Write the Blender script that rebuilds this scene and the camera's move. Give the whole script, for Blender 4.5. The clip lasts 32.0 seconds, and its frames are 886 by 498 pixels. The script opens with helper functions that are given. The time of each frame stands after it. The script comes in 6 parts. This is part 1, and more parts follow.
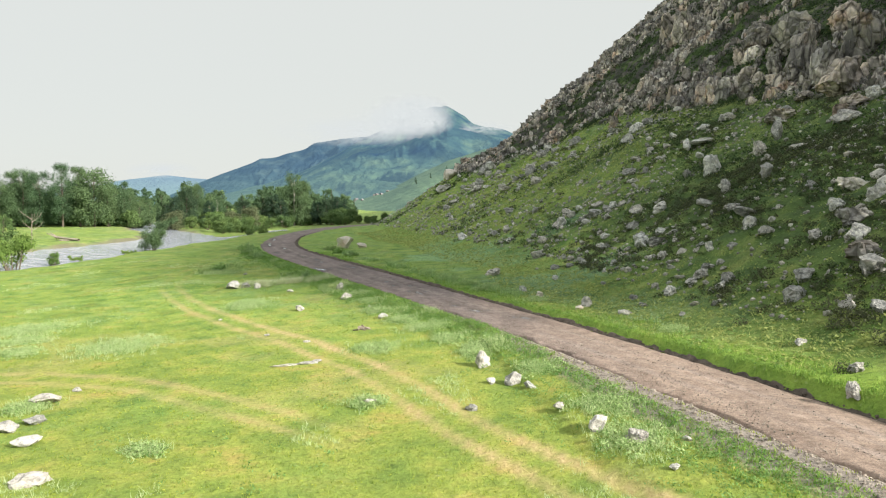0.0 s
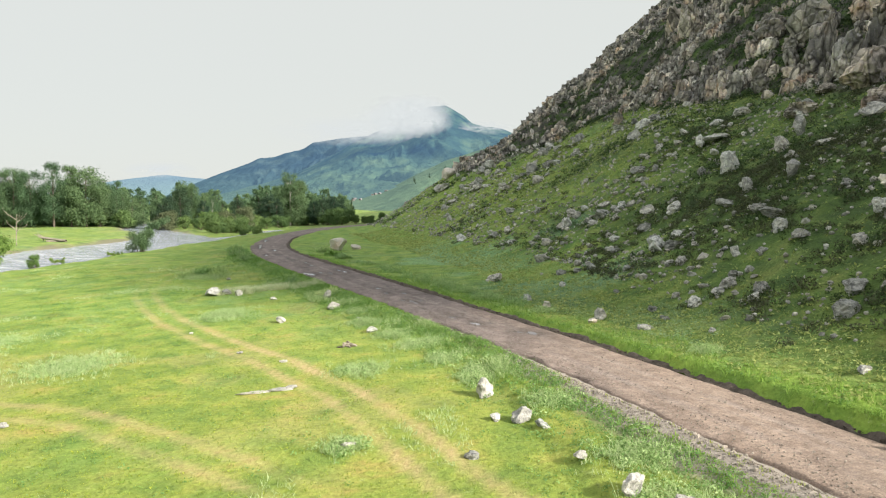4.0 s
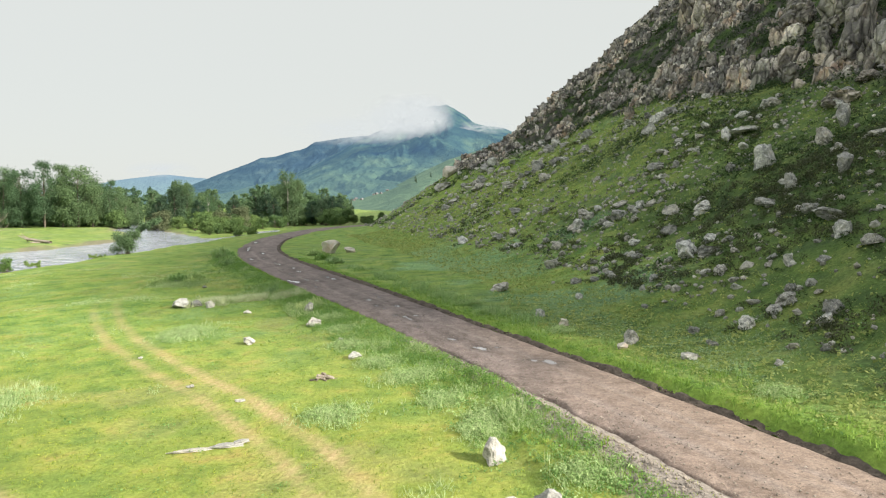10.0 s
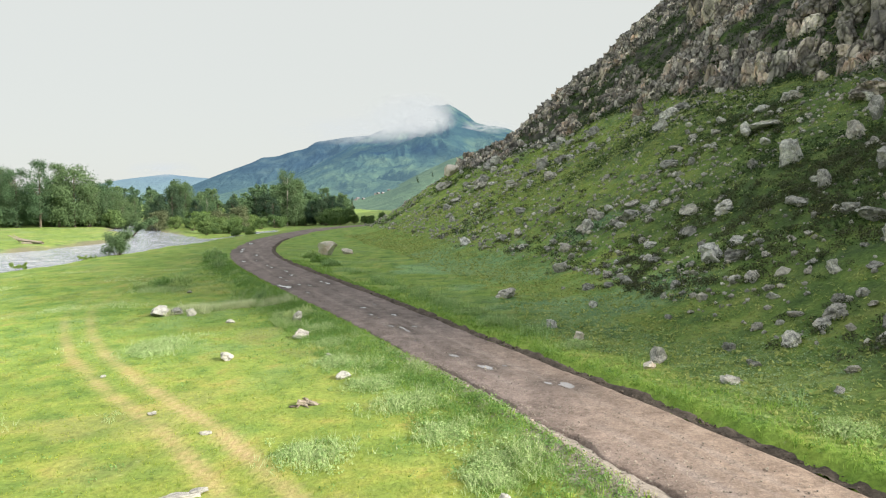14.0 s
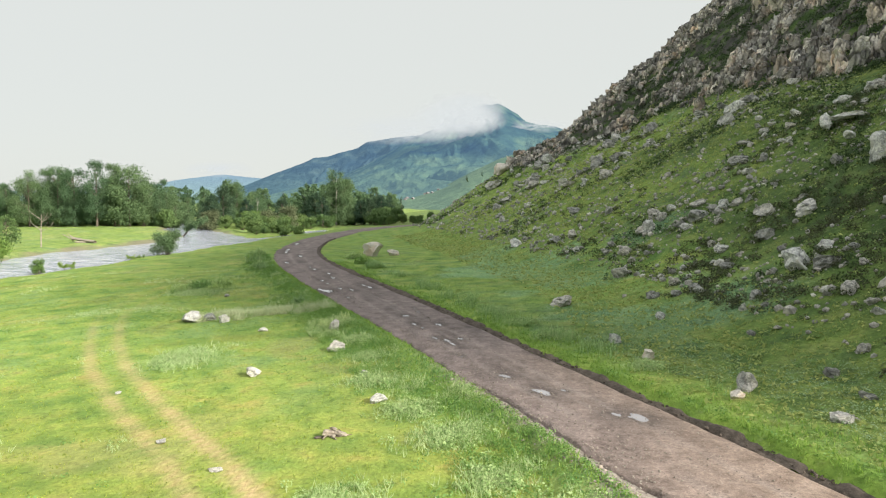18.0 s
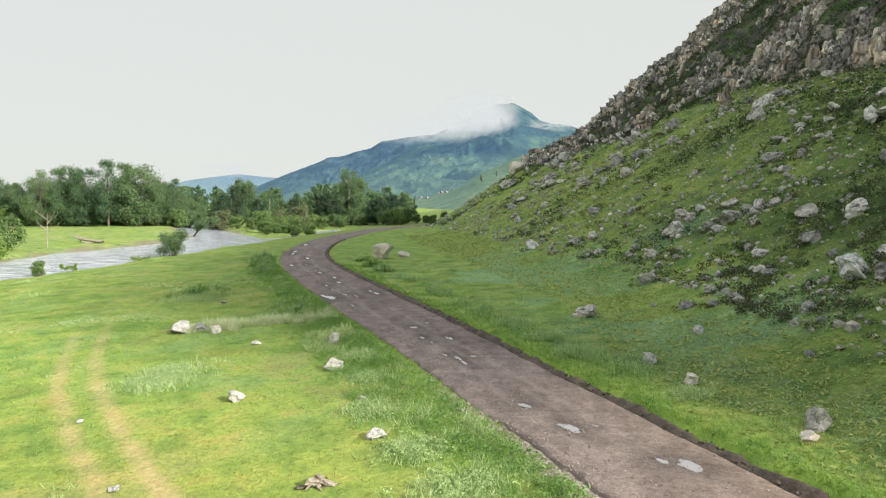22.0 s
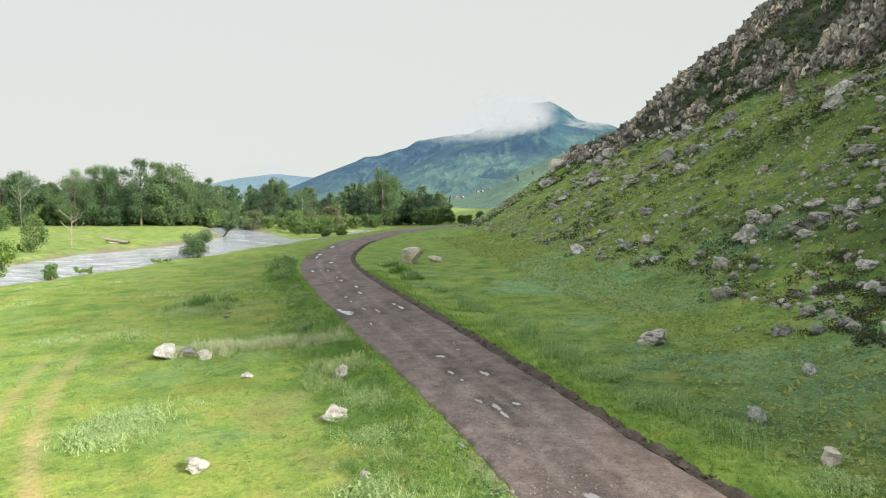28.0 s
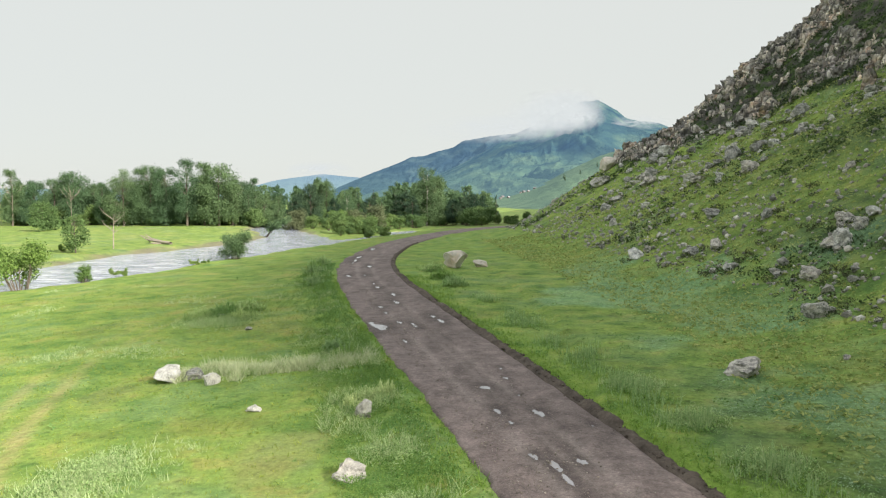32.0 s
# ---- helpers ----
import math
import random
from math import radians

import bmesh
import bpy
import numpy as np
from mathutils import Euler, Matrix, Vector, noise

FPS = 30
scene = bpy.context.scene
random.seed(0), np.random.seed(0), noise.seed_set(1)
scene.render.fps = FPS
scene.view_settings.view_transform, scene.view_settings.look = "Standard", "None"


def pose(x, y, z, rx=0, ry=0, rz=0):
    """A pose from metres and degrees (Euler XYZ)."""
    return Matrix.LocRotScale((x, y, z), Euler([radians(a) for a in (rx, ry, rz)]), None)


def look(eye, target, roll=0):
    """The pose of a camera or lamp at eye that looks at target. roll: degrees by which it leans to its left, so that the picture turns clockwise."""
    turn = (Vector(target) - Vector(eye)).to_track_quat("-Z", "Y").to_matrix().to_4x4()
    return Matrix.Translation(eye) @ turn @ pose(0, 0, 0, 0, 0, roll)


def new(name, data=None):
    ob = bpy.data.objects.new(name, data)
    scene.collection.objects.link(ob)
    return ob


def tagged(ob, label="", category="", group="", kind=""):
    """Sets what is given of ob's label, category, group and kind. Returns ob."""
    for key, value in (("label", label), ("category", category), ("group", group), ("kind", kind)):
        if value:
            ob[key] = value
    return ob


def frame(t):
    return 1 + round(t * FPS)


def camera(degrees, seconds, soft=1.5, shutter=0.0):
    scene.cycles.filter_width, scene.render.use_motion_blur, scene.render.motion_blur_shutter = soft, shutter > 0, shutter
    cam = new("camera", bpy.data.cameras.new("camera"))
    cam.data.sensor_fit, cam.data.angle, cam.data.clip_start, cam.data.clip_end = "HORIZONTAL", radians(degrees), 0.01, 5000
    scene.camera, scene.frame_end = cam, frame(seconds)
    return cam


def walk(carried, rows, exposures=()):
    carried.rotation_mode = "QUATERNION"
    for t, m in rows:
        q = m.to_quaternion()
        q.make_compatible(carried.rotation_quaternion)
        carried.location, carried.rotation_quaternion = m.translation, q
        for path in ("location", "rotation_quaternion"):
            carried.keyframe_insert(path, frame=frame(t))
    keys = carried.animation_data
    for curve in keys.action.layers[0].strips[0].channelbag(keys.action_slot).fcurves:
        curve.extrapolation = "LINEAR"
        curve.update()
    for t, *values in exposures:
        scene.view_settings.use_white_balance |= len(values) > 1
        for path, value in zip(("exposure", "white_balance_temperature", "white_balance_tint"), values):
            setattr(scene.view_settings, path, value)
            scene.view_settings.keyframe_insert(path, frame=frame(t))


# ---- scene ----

cam = camera(62.7, 32.0, soft=1.2)
PATH = [
    (0, -0.050, -1.865, 6.917, 86.349, 0, -0.183),
    (1, -0.019, -0.637, 6.922, 86.340, 0, -0.188),
    (2, 0.022, 0.611, 6.930, 86.332, 0, -0.192),
    (3, 0.068, 1.868, 6.939, 86.326, 0, -0.263),
    (6, 0.204, 5.606, 6.953, 86.312, 0, -0.274),
    (7, 0.244, 6.815, 6.951, 86.309, 0, -0.250),
    (8, 0.279, 7.997, 6.946, 86.305, 0, -0.226),
    (9, 0.309, 9.147, 6.939, 86.302, 0, -0.136),
    (10, 0.334, 10.263, 6.930, 86.298, 0, -0.141),
    (11, 0.355, 11.345, 6.920, 86.293, 0, -0.075),
    (12, 0.371, 12.395, 6.910, 86.289, 0, -0.079),
    (13, 0.383, 13.416, 6.900, 86.283, 0, -0.084),
    (13.5, 0.387, 13.916, 6.896, 86.280, 0, -0.008),
    (14, 0.390, 14.411, 6.892, 86.277, 0, 0.002),
    (14.5, 0.392, 14.901, 6.888, 86.274, 0, 0.214),
    (16.5, 0.388, 16.832, 6.879, 86.259, 0, 2.475),
    (17, 0.384, 17.312, 6.878, 86.255, 0, 3.024),
    (17.5, 0.378, 17.793, 6.878, 86.251, 0, 3.626),
    (18, 0.371, 18.276, 6.879, 86.246, 0, 3.889),
    (18.5, 0.361, 18.763, 6.880, 86.242, 0, 4.153),
    (19, 0.350, 19.254, 6.881, 86.237, 0, 4.350),
    (20, 0.322, 20.255, 6.886, 86.228, 0, 4.751),
    (21, 0.284, 21.287, 6.893, 86.218, 0, 4.886),
    (22, 0.236, 22.358, 6.901, 86.208, 0, 5.004),
    (23, 0.175, 23.473, 6.909, 86.198, 0, 5.257),
    (24, 0.101, 24.638, 6.917, 86.188, 0, 5.731),
    (25, 0.011, 25.853, 6.924, 86.179, 0, 6.330),
    (25.5, -0.040, 26.479, 6.927, 86.175, 0, 6.605),
    (27.5, -0.286, 29.092, 6.936, 86.161, 0, 7.551),
    (28, -0.359, 29.766, 6.937, 86.158, 0, 7.819),
    (28.5, -0.435, 30.444, 6.937, 86.156, 0, 8.207),
    (29, -0.517, 31.124, 6.938, 86.154, 0, 8.791),
    (29.5, -0.602, 31.803, 6.938, 86.153, 0, 9.500),
    (30, -0.691, 32.477, 6.938, 86.152, 0, 10.079),
    (30.5, -0.784, 33.143, 6.938, 86.152, 0, 10.477),
    (31, -0.880, 33.796, 6.939, 86.153, 0, 10.810),
    (31.5, -0.979, 34.431, 6.940, 86.155, 0, 11.138),
    (32, -1.081, 35.042, 6.942, 86.157, 0, 11.407),
]

EXPOSURES = [(0, 1.0), (32, 1.0)]
walk(cam, [(r[0], pose(*r[1:])) for r in PATH], EXPOSURES)

# ---- sky and sun ----
SUN_ELEVATION, SUN_AZIMUTH = radians(27.5), math.atan2(-0.55, 0.83)
world = bpy.data.worlds.new("world")
scene.world = world
world.use_nodes = True
wt = world.node_tree
wt.nodes.clear()
w_out = wt.nodes.new("ShaderNodeOutputWorld")
w_bg = wt.nodes.new("ShaderNodeBackground")
w_sky = wt.nodes.new("ShaderNodeTexSky")
w_sky.sky_type, w_sky.sun_disc = "NISHITA", False
w_sky.sun_elevation, w_sky.sun_rotation = SUN_ELEVATION, math.pi / 2 - SUN_AZIMUTH
w_scale = wt.nodes.new("ShaderNodeMix")
w_scale.data_type, w_scale.blend_type = "RGBA", "MULTIPLY"
w_scale.inputs["Factor"].default_value = 1.0
w_scale.inputs[7].default_value = (0.06, 0.06, 0.06, 1)
w_mix = wt.nodes.new("ShaderNodeMix")
w_mix.data_type = "RGBA"
w_mix.inputs["Factor"].default_value = 0.94
w_mix.inputs[7].default_value = (0.3875, 0.40, 0.385, 1)
wt.links.new(w_sky.outputs["Color"], w_scale.inputs[6])
wt.links.new(w_scale.outputs[2], w_mix.inputs[6])
wt.links.new(w_mix.outputs[2], w_bg.inputs["Color"])
# thin cloud, brighter overhead than near the horizon
w_place = wt.nodes.new("ShaderNodeTexCoord")
w_up = wt.nodes.new("ShaderNodeSeparateXYZ")
w_over = wt.nodes.new("ShaderNodeMapRange")
w_over.interpolation_type = "SMOOTHSTEP"
w_over.inputs["From Min"].default_value, w_over.inputs["From Max"].default_value = 0.28, 0.85
w_over.inputs["To Min"].default_value, w_over.inputs["To Max"].default_value = 1.0, 1.45
wt.links.new(w_place.outputs["Generated"], w_up.inputs[0])
wt.links.new(w_up.outputs["Z"], w_over.inputs["Value"])
wt.links.new(w_over.outputs["Result"], w_bg.inputs["Strength"])
wt.links.new(w_bg.outputs["Background"], w_out.inputs["Surface"])

sun_data = bpy.data.lights.new("sun", "SUN")
sun_data.energy, sun_data.angle, sun_data.color = 4.6, radians(4.0), (1.0, 0.94, 0.83)
sun = new("sun", sun_data)
SUN_WAY = Vector((math.cos(SUN_AZIMUTH) * math.cos(SUN_ELEVATION), math.sin(SUN_AZIMUTH) * math.cos(SUN_ELEVATION), math.sin(SUN_ELEVATION)))
sun.matrix_world = look(SUN_WAY * 300, (0, 0, 0))

# ---- lie of the land ----
# road centre line: y, x
ROAD_Y = np.array([-200, -60, 0, 16, 20.6, 24.4, 30, 36, 40, 45, 50, 55, 60, 66, 74, 82, 90, 97, 104, 113, 122, 131, 142, 160, 177, 198, 218, 238, 258])
ROAD_X = np.array([60, 40, 20, 12.9, 11.6, 10.4, 8.3, 6.0, 4.3, 2.0, -0.2, -2.4, -4.4, -7.2, -10.7, -14.4, -17.8, -20.8, -23.2, -26, -28, -29.4, -31.2, -32.2, -32.2, -31, -27, -18, -4])
ROAD_HALF = 2.15
ROAD_X = ROAD_X + np.interp(ROAD_Y, [20, 30, 40, 50, 60, 74, 98, 113, 131], [0, 0.1, 0.28, 0.3, 0.25, 0.2, 0.2, 0.1, 0])
# foot of the rocky hill: y, x
FOOT_Y = np.array([-200, -40, 10, 40, 65, 75, 87, 107, 126, 160, 189, 210, 300, 400])
FOOT_X = np.array([60, 34, 18, 13.4, 11, 9.8, 6.6, 1.2, -3.5, -13, -21, -24, -26, -26])
# river outline
RIVER = np.array([(-95, -200), (-76, 40), (-66, 85), (-62.5, 105), (-60.2, 117), (-60.2, 130), (-61.2, 148), (-60.4, 168), (-57.6, 187), (-56.5, 203), (-58, 212), (-57.5, 236), (-54, 246), (-52, 258), (-58, 262), (-62, 250), (-59, 238), (-59.5, 213), (-62, 207),
                  (-67, 209), (-76, 226), (-95, 260), (-110, 290), (-124, 335), (-134, 400), (-165, 470), (-180, 465), (-150, 395), (-136, 320), (-114, 262), (-104, 245), (-86, 216), (-81, 190), (-81, 173), (-83, 151), (-81, 134), (-77, 120), (-88, 60), (-115, -200)], float)
WATER_Z = -3.0


def lattice(ix, iy, seed):
    h = (ix.astype(np.int64) * 374761393 + iy.astype(np.int64) * 668265263 + seed * 1442695041) & 0x7FFFFFFF
    h = ((h ^ (h >> 13)) * 1274126177) & 0x7FFFFFFF
    return ((h ^ (h >> 16)) & 0xFFFF) / 65535.0


def value_noise(x, y, size, seed):
    u, v = x / size, y / size
    iu, iv = np.floor(u), np.floor(v)
    fu, fv = u - iu, v - iv
    fu, fv = fu * fu * (3 - 2 * fu), fv * fv * (3 - 2 * fv)
    a, b = lattice(iu, iv, seed), lattice(iu + 1, iv, seed)
    c, d = lattice(iu, iv + 1, seed), lattice(iu + 1, iv + 1, seed)
    return (a * (1 - fu) + b * fu) * (1 - fv) + (c * (1 - fu) + d * fu) * fv - 0.5


def fbm(x, y, size, seed, octaves=4):
    return sum(value_noise(x, y, size / 2 ** k, seed + k) / 2 ** k for k in range(octaves))


def smooth(a, b, v):
    t = np.clip((v - a) / (b - a), 0, 1)
    return t * t * (3 - 2 * t)


def smooth_max(a, b, k):
    return 0.5 * (a + b + np.sqrt((a - b) ** 2 + k * k))


def to_outline(x, y, outline):
    """Signed distance to a closed outline, below zero inside."""
    best, inside = np.full(x.shape, 1e9), np.zeros(x.shape, bool)
    for (ax, ay), (bx, by) in zip(outline, np.roll(outline, -1, 0)):
        ex, ey = bx - ax, by - ay
        t = np.clip(((x - ax) * ex + (y - ay) * ey) / (ex * ex + ey * ey), 0, 1)
        best = np.minimum(best, np.hypot(x - ax - t * ex, y - ay - t * ey))
        if ay != by:
            inside ^= ((ay > y) != (by > y)) & (x < ax + (y - ay) * ex / ey)
    return np.where(inside, -best, best)


def road_x(y):
    """Road centre, eased between its turns."""
    return sum(np.interp(y + o, ROAD_Y, ROAD_X) for o in (-6, -3, 0, 3, 6)) / 5


def road_slope(y):
    return np.clip((road_x(y + 1) - road_x(y - 1)) / 2, -3, 3)


def road_extra(y):
    """How much wider than at its start each half of the road is."""
    return np.interp(y, [35, 45, 55, 65, 75, 98, 113, 150], [0, 0.12, 0.25, 0.45, 0.6, 0.7, 0.6, 0.5])


def road_side(x, y):
    """Distance from the road's centre line, above zero on the hill's side; its edges lie at ROAD_HALF all along."""
    side, extra = (x - road_x(y)) / np.sqrt(1 + road_slope(y) ** 2), road_extra(y)
    off = np.abs(side)
    return np.sign(side) * np.where(off < ROAD_HALF + extra, off * ROAD_HALF / (ROAD_HALF + extra), off - extra)


def cliff_foot(y):
    """Height on the slope at which the rock face begins."""
    return np.interp(y, [70, 80, 95, 107, 127, 148, 158, 165, 172], [17.6, 18.4, 20.2, 20.6, 23.0, 22.0, 18.3, 15.6, 14.0])


def hill_run(x, y):
    foot = sum(np.interp(y + o, FOOT_Y, FOOT_X) for o in (-8, -4, 0, 4, 8)) / 5
    return (x - foot)


def land(x, y, detail=True):
    """Height of the ground without the road's bed."""
    x, y = np.asarray(x, float), np.asarray(y, float)
    side = road_side(x, y)
    left = np.maximum(-side - ROAD_HALF, 0)
    z = -0.22 * smooth(0.2, 2.5, left) - np.minimum(0.05 * left, 2.45)
    z = np.where(side > 0, -0.02, z)
    far = smooth(150, 260, y)
    z = z * (1 - far * (side > 0)) - 1.2 * far * (side > 0) * smooth(10, 40, hill_run(x, y) * 0 + side)
    run = hill_run(x, y)
    bend = fbm(x, y, 30, 11, 3) * 5 * smooth(4, 30, run)
    r = run + bend
    ramp = smooth_max(0.60 * r, 0 * r, 2.2) - 0.0
    # upper hill out of view tapers across q to place its shadow's edge
    q = 0.55 * x + 0.83 * y
    steep = smooth(28, 45, q)
    over = np.maximum(r - 33 - 4 * fbm(x, y, 22, 31, 2), 0)
    # second term: an added unseen shoulder that shades the valley
    crag = (np.minimum(0.27 * over, 40) + 0.5 * np.maximum(r - 62, 0) * smooth(135, 95, y)) * steep
    low = np.where(ramp > 20, 20 + (ramp - 20) * (0.25 + 0.75 * steep), ramp)
    hill = low + crag + 1.8 * np.exp(-((x - 28) / 7) ** 2) * smooth(160, 176, y)
    back = 181.5 + 3 * fbm(x, x * 0, 14, 7, 3)
    drop = np.maximum(y - back, 0)
    hill = np.minimum(hill, np.maximum(np.maximum(hill - 1.1 * drop - 0.02 * drop ** 2, 0), 0))
    hill = hill * (1 - smooth(200, 260, y)) 
    hill = np.minimum(hill, 112 - 0.2 * np.maximum(run - 110, 0))
    hill = np.where(run > -12, hill, 0)
    hill = np.maximum(hill, 0)
    z = z + hill
    river = to_outline(x, y, RIVER) if x.size < 2e6 else 0
    edge = river + 2.0 * fbm(x, y, 9, 51, 3)
    bank = smooth(1.2, -1.4, edge)
    z = np.where((side < 0) & (river < 60) & (x < -80), np.maximum(z, -2.35), z)
    z = z + (-2.82 - z) * smooth(16, 3, river) * (side < 0) * (x > -80) * (y < 290)
    z = z * (1 - bank) + bank * (WATER_Z - 0.9)
    if detail:
        z = z + fbm(x, y, 14, 3, 3) * 0.35 * smooth(3, 12, np.abs(side)) * (1 - bank) + fbm(x, y, 1.6, 5, 2) * 0.09 * smooth(2.6, 4.5, np.abs(side)) * (1 - bank)
        rocky = smooth(-1, 3, hill - cliff_foot(y))
        z = z + rocky * (fbm(x, y, 9, 71, 4) * 2.4 - np.abs(fbm(x, y, 5, 73, 3)) * 2.2) + smooth(0.5, 5, hill) * fbm(x, y, 5, 81, 3) * 0.55
    return z


def bed(x, y, z):
    """Ground with the road's bed cut in and the earth bank along it."""
    side = road_side(x, y)
    cut = smooth(ROAD_HALF + 0.75, ROAD_HALF + 0.1, np.abs(side))
    return z * (1 - cut) + (-0.22 + 0.16 * smooth(ROAD_HALF - 0.45, ROAD_HALF - 0.05, -side)) * cut


def ground_z(x, y):
    x, y = np.atleast_1d(np.asarray(x, float)), np.atleast_1d(np.asarray(y, float))
    return bed(x, y, land(x, y))


# ---- materials ----
def material(name):
    m = bpy.data.materials.new(name)
    m.use_nodes = True
    nt = m.node_tree
    return m, nt, nt.nodes["Principled BSDF"]


def node(nt, kind, **values):
    n = nt.nodes.new(kind)
    for key, value in values.items():
        if key in n.inputs:
            n.inputs[key].default_value = value
    return n


def noise_of(nt, vector, scale, detail=4.0, rough=0.6):
    n = node(nt, "ShaderNodeTexNoise", Scale=scale, Detail=detail, Roughness=rough)
    nt.links.new(vector, n.inputs["Vector"])
    return n.outputs["Fac"]


def ramp(nt, fac, stops):
    n = nt.nodes.new("ShaderNodeValToRGB")
    n.color_ramp.elements[0].position, n.color_ramp.elements[0].color = stops[0][0], (*stops[0][1], 1)
    n.color_ramp.elements[1].position, n.color_ramp.elements[1].color = stops[-1][0], (*stops[-1][1], 1)
    for at, colour in stops[1:-1]:
        n.color_ramp.elements.new(at).color = (*colour, 1)
    nt.links.new(fac, n.inputs["Fac"])
    return n.outputs["Color"]


def grey(nt, fac, a, b):
    return ramp(nt, fac, [(a, (0, 0, 0)), (b, (1, 1, 1))])


def mixed(nt, fac, a, b, blend="MIX"):
    n = nt.nodes.new("ShaderNodeMix")
    n.data_type, n.blend_type = "RGBA", blend
    for socket, value in ((n.inputs["Factor"], fac), (n.inputs[6], a), (n.inputs[7], b)):
        if isinstance(value, (int, float)):
            socket.default_value = value
        elif isinstance(value, tuple):
            socket.default_value = (*value, 1)
        else:
            nt.links.new(value, socket)
    return n.outputs[2]


def bumped(nt, shader, height, strength, distance):
    b = node(nt, "ShaderNodeBump", Strength=strength, Distance=distance)
    nt.links.new(height, b.inputs["Height"])
    nt.links.new(b.outputs["Normal"], shader.inputs["Normal"])


def place_of(nt, world_space=True):
    if world_space:
        return nt.nodes.new("ShaderNodeNewGeometry").outputs["Position"]
    return nt.nodes.new("ShaderNodeTexCoord").outputs["Object"]


def attribute(nt, name):
    n = nt.nodes.new("ShaderNodeAttribute")
    n.attribute_name = name
    return n.outputs["Fac"]


def random_of(nt):
    return nt.nodes.new("ShaderNodeObjectInfo").outputs["Random"]


def island_of(nt):
    return nt.nodes.new("ShaderNodeNewGeometry").outputs["Random Per Island"]


def ground_material():
    m, nt, sh = material("meadow_ground")
    p = place_of(nt)
    broad, mid, fine = noise_of(nt, p, 0.06, 3), noise_of(nt, p, 0.55, 5), noise_of(nt, p, 6.0, 5, 0.7)
    meadow = ramp(nt, mid, [(0.34, (0.160, 0.232, 0.050)), (0.48, (0.226, 0.286, 0.060)), (0.58, (0.284, 0.318, 0.071)), (0.70, (0.355, 0.305, 0.090))])
    lush = ramp(nt, mid, [(0.34, (0.100, 0.20, 0.044)), (0.48, (0.185, 0.29, 0.066)), (0.58, (0.24, 0.335, 0.078)), (0.68, (0.29, 0.315, 0.088))])
    lush = mixed(nt, grey(nt, noise_of(nt, p, 0.22, 5), 0.52, 0.64), lush, mixed(nt, 0.35, lush, (0.20, 0.32, 0.16)))
    lush = mixed(nt, grey(nt, noise_of(nt, p, 0.31, 5), 0.54, 0.66), lush, mixed(nt, 0.45, lush, (0.20, 0.19, 0.055)))
    meadow = mixed(nt, grey(nt, broad, 0.30, 0.46), lush, meadow)
    meadow = mixed(nt, attribute(nt, "lush"), meadow, lush)
    heath = ramp(nt, mid, [(0.28, (0.045, 0.078, 0.028)), (0.40, (0.122, 0.200, 0.046)), (0.55, (0.212, 0.300, 0.072)), (0.72, (0.31, 0.325, 0.115))])
    fleck = ramp(nt, noise_of(nt, p, 3.2, 3, 0.6), [(0.60, (0, 0, 0)), (0.68, (1, 1, 1))])
    heath = mixed(nt, fleck, heath, mixed(nt, 0.45, heath, (0.36, 0.36, 0.24)))
    heath = mixed(nt, grey(nt, noise_of(nt, p, 0.14, 5), 0.52, 0.62), heath, mixed(nt, 0.5, heath, (0.17, 0.25, 0.16)))
    heath = mixed(nt, attribute(nt, "blue"), heath, ramp(nt, fine, [(0.3, (0.12, 0.27, 0.17)), (0.7, (0.28, 0.47, 0.34))]))
    patch = noise_of(nt, p, 0.33, 5, 0.6)
    heath = mixed(nt, 0.8, heath, ramp(nt, patch, [(0.34, (0.60, 0.66, 0.62)), (0.48, (1.0, 1.0, 1.0)), (0.64, (1.34, 1.22, 1.0))]), "MULTIPLY")
    moor = ramp(nt, mid, [(0.3, (0.030, 0.050, 0.022)), (0.5, (0.060, 0.102, 0.030)), (0.7, (0.120, 0.160, 0.048))])
    heath = mixed(nt, attribute(nt, "moor"), heath, moor)
    grass = mixed(nt, attribute(nt, "heath"), meadow, heath)
    grass = mixed(nt, attribute(nt, "verge"), grass, ramp(nt, mid, [(0.3, (0.115, 0.205, 0.034)), (0.7, (0.235, 0.345, 0.060))]))
    clump = noise_of(nt, p, 2.3, 4, 0.65)
    coarse = nt.nodes.new("ShaderNodeMapRange")
    coarse.inputs["To Min"].default_value, coarse.inputs["To Max"].default_value = 0.62, 1.0
    nt.links.new(attribute(nt, "heath"), coarse.inputs["Value"])
    tufted = nt.nodes.new("ShaderNodeMath")
    tufted.operation = "MULTIPLY"
    nt.links.new(coarse.outputs["Result"], tufted.inputs[0])
    nt.links.new(grey(nt, clump, 0.56, 0.70), tufted.inputs[1])
    grass = mixed(nt, tufted.outputs[0], grass, mixed(nt, 0.75, grass, (0.035, 0.068, 0.018)))
    pale = noise_of(nt, p, 3.7, 4, 0.7)
    grass = mixed(nt, grey(nt, pale, 0.60, 0.72), grass, mixed(nt, 0.35, grass, (0.42, 0.46, 0.24)))
    grained = nt.nodes.new("ShaderNodeMath")
    grained.operation = "MULTIPLY"
    grained.inputs[1].default_value = 0.62
    nt.links.new(coarse.outputs["Result"], grained.inputs[0])
    grass = mixed(nt, grained.outputs[0], grass, ramp(nt, fine, [(0.3, (0.25, 0.27, 0.3)), (0.7, (1.6, 1.6, 1.5))]), "MULTIPLY")
    soil = ramp(nt, fine, [(0.3, (0.38, 0.275, 0.135)), (0.7, (0.55, 0.42, 0.23))])
    worn = nt.nodes.new("ShaderNodeMath")
    worn.operation = "MULTIPLY"
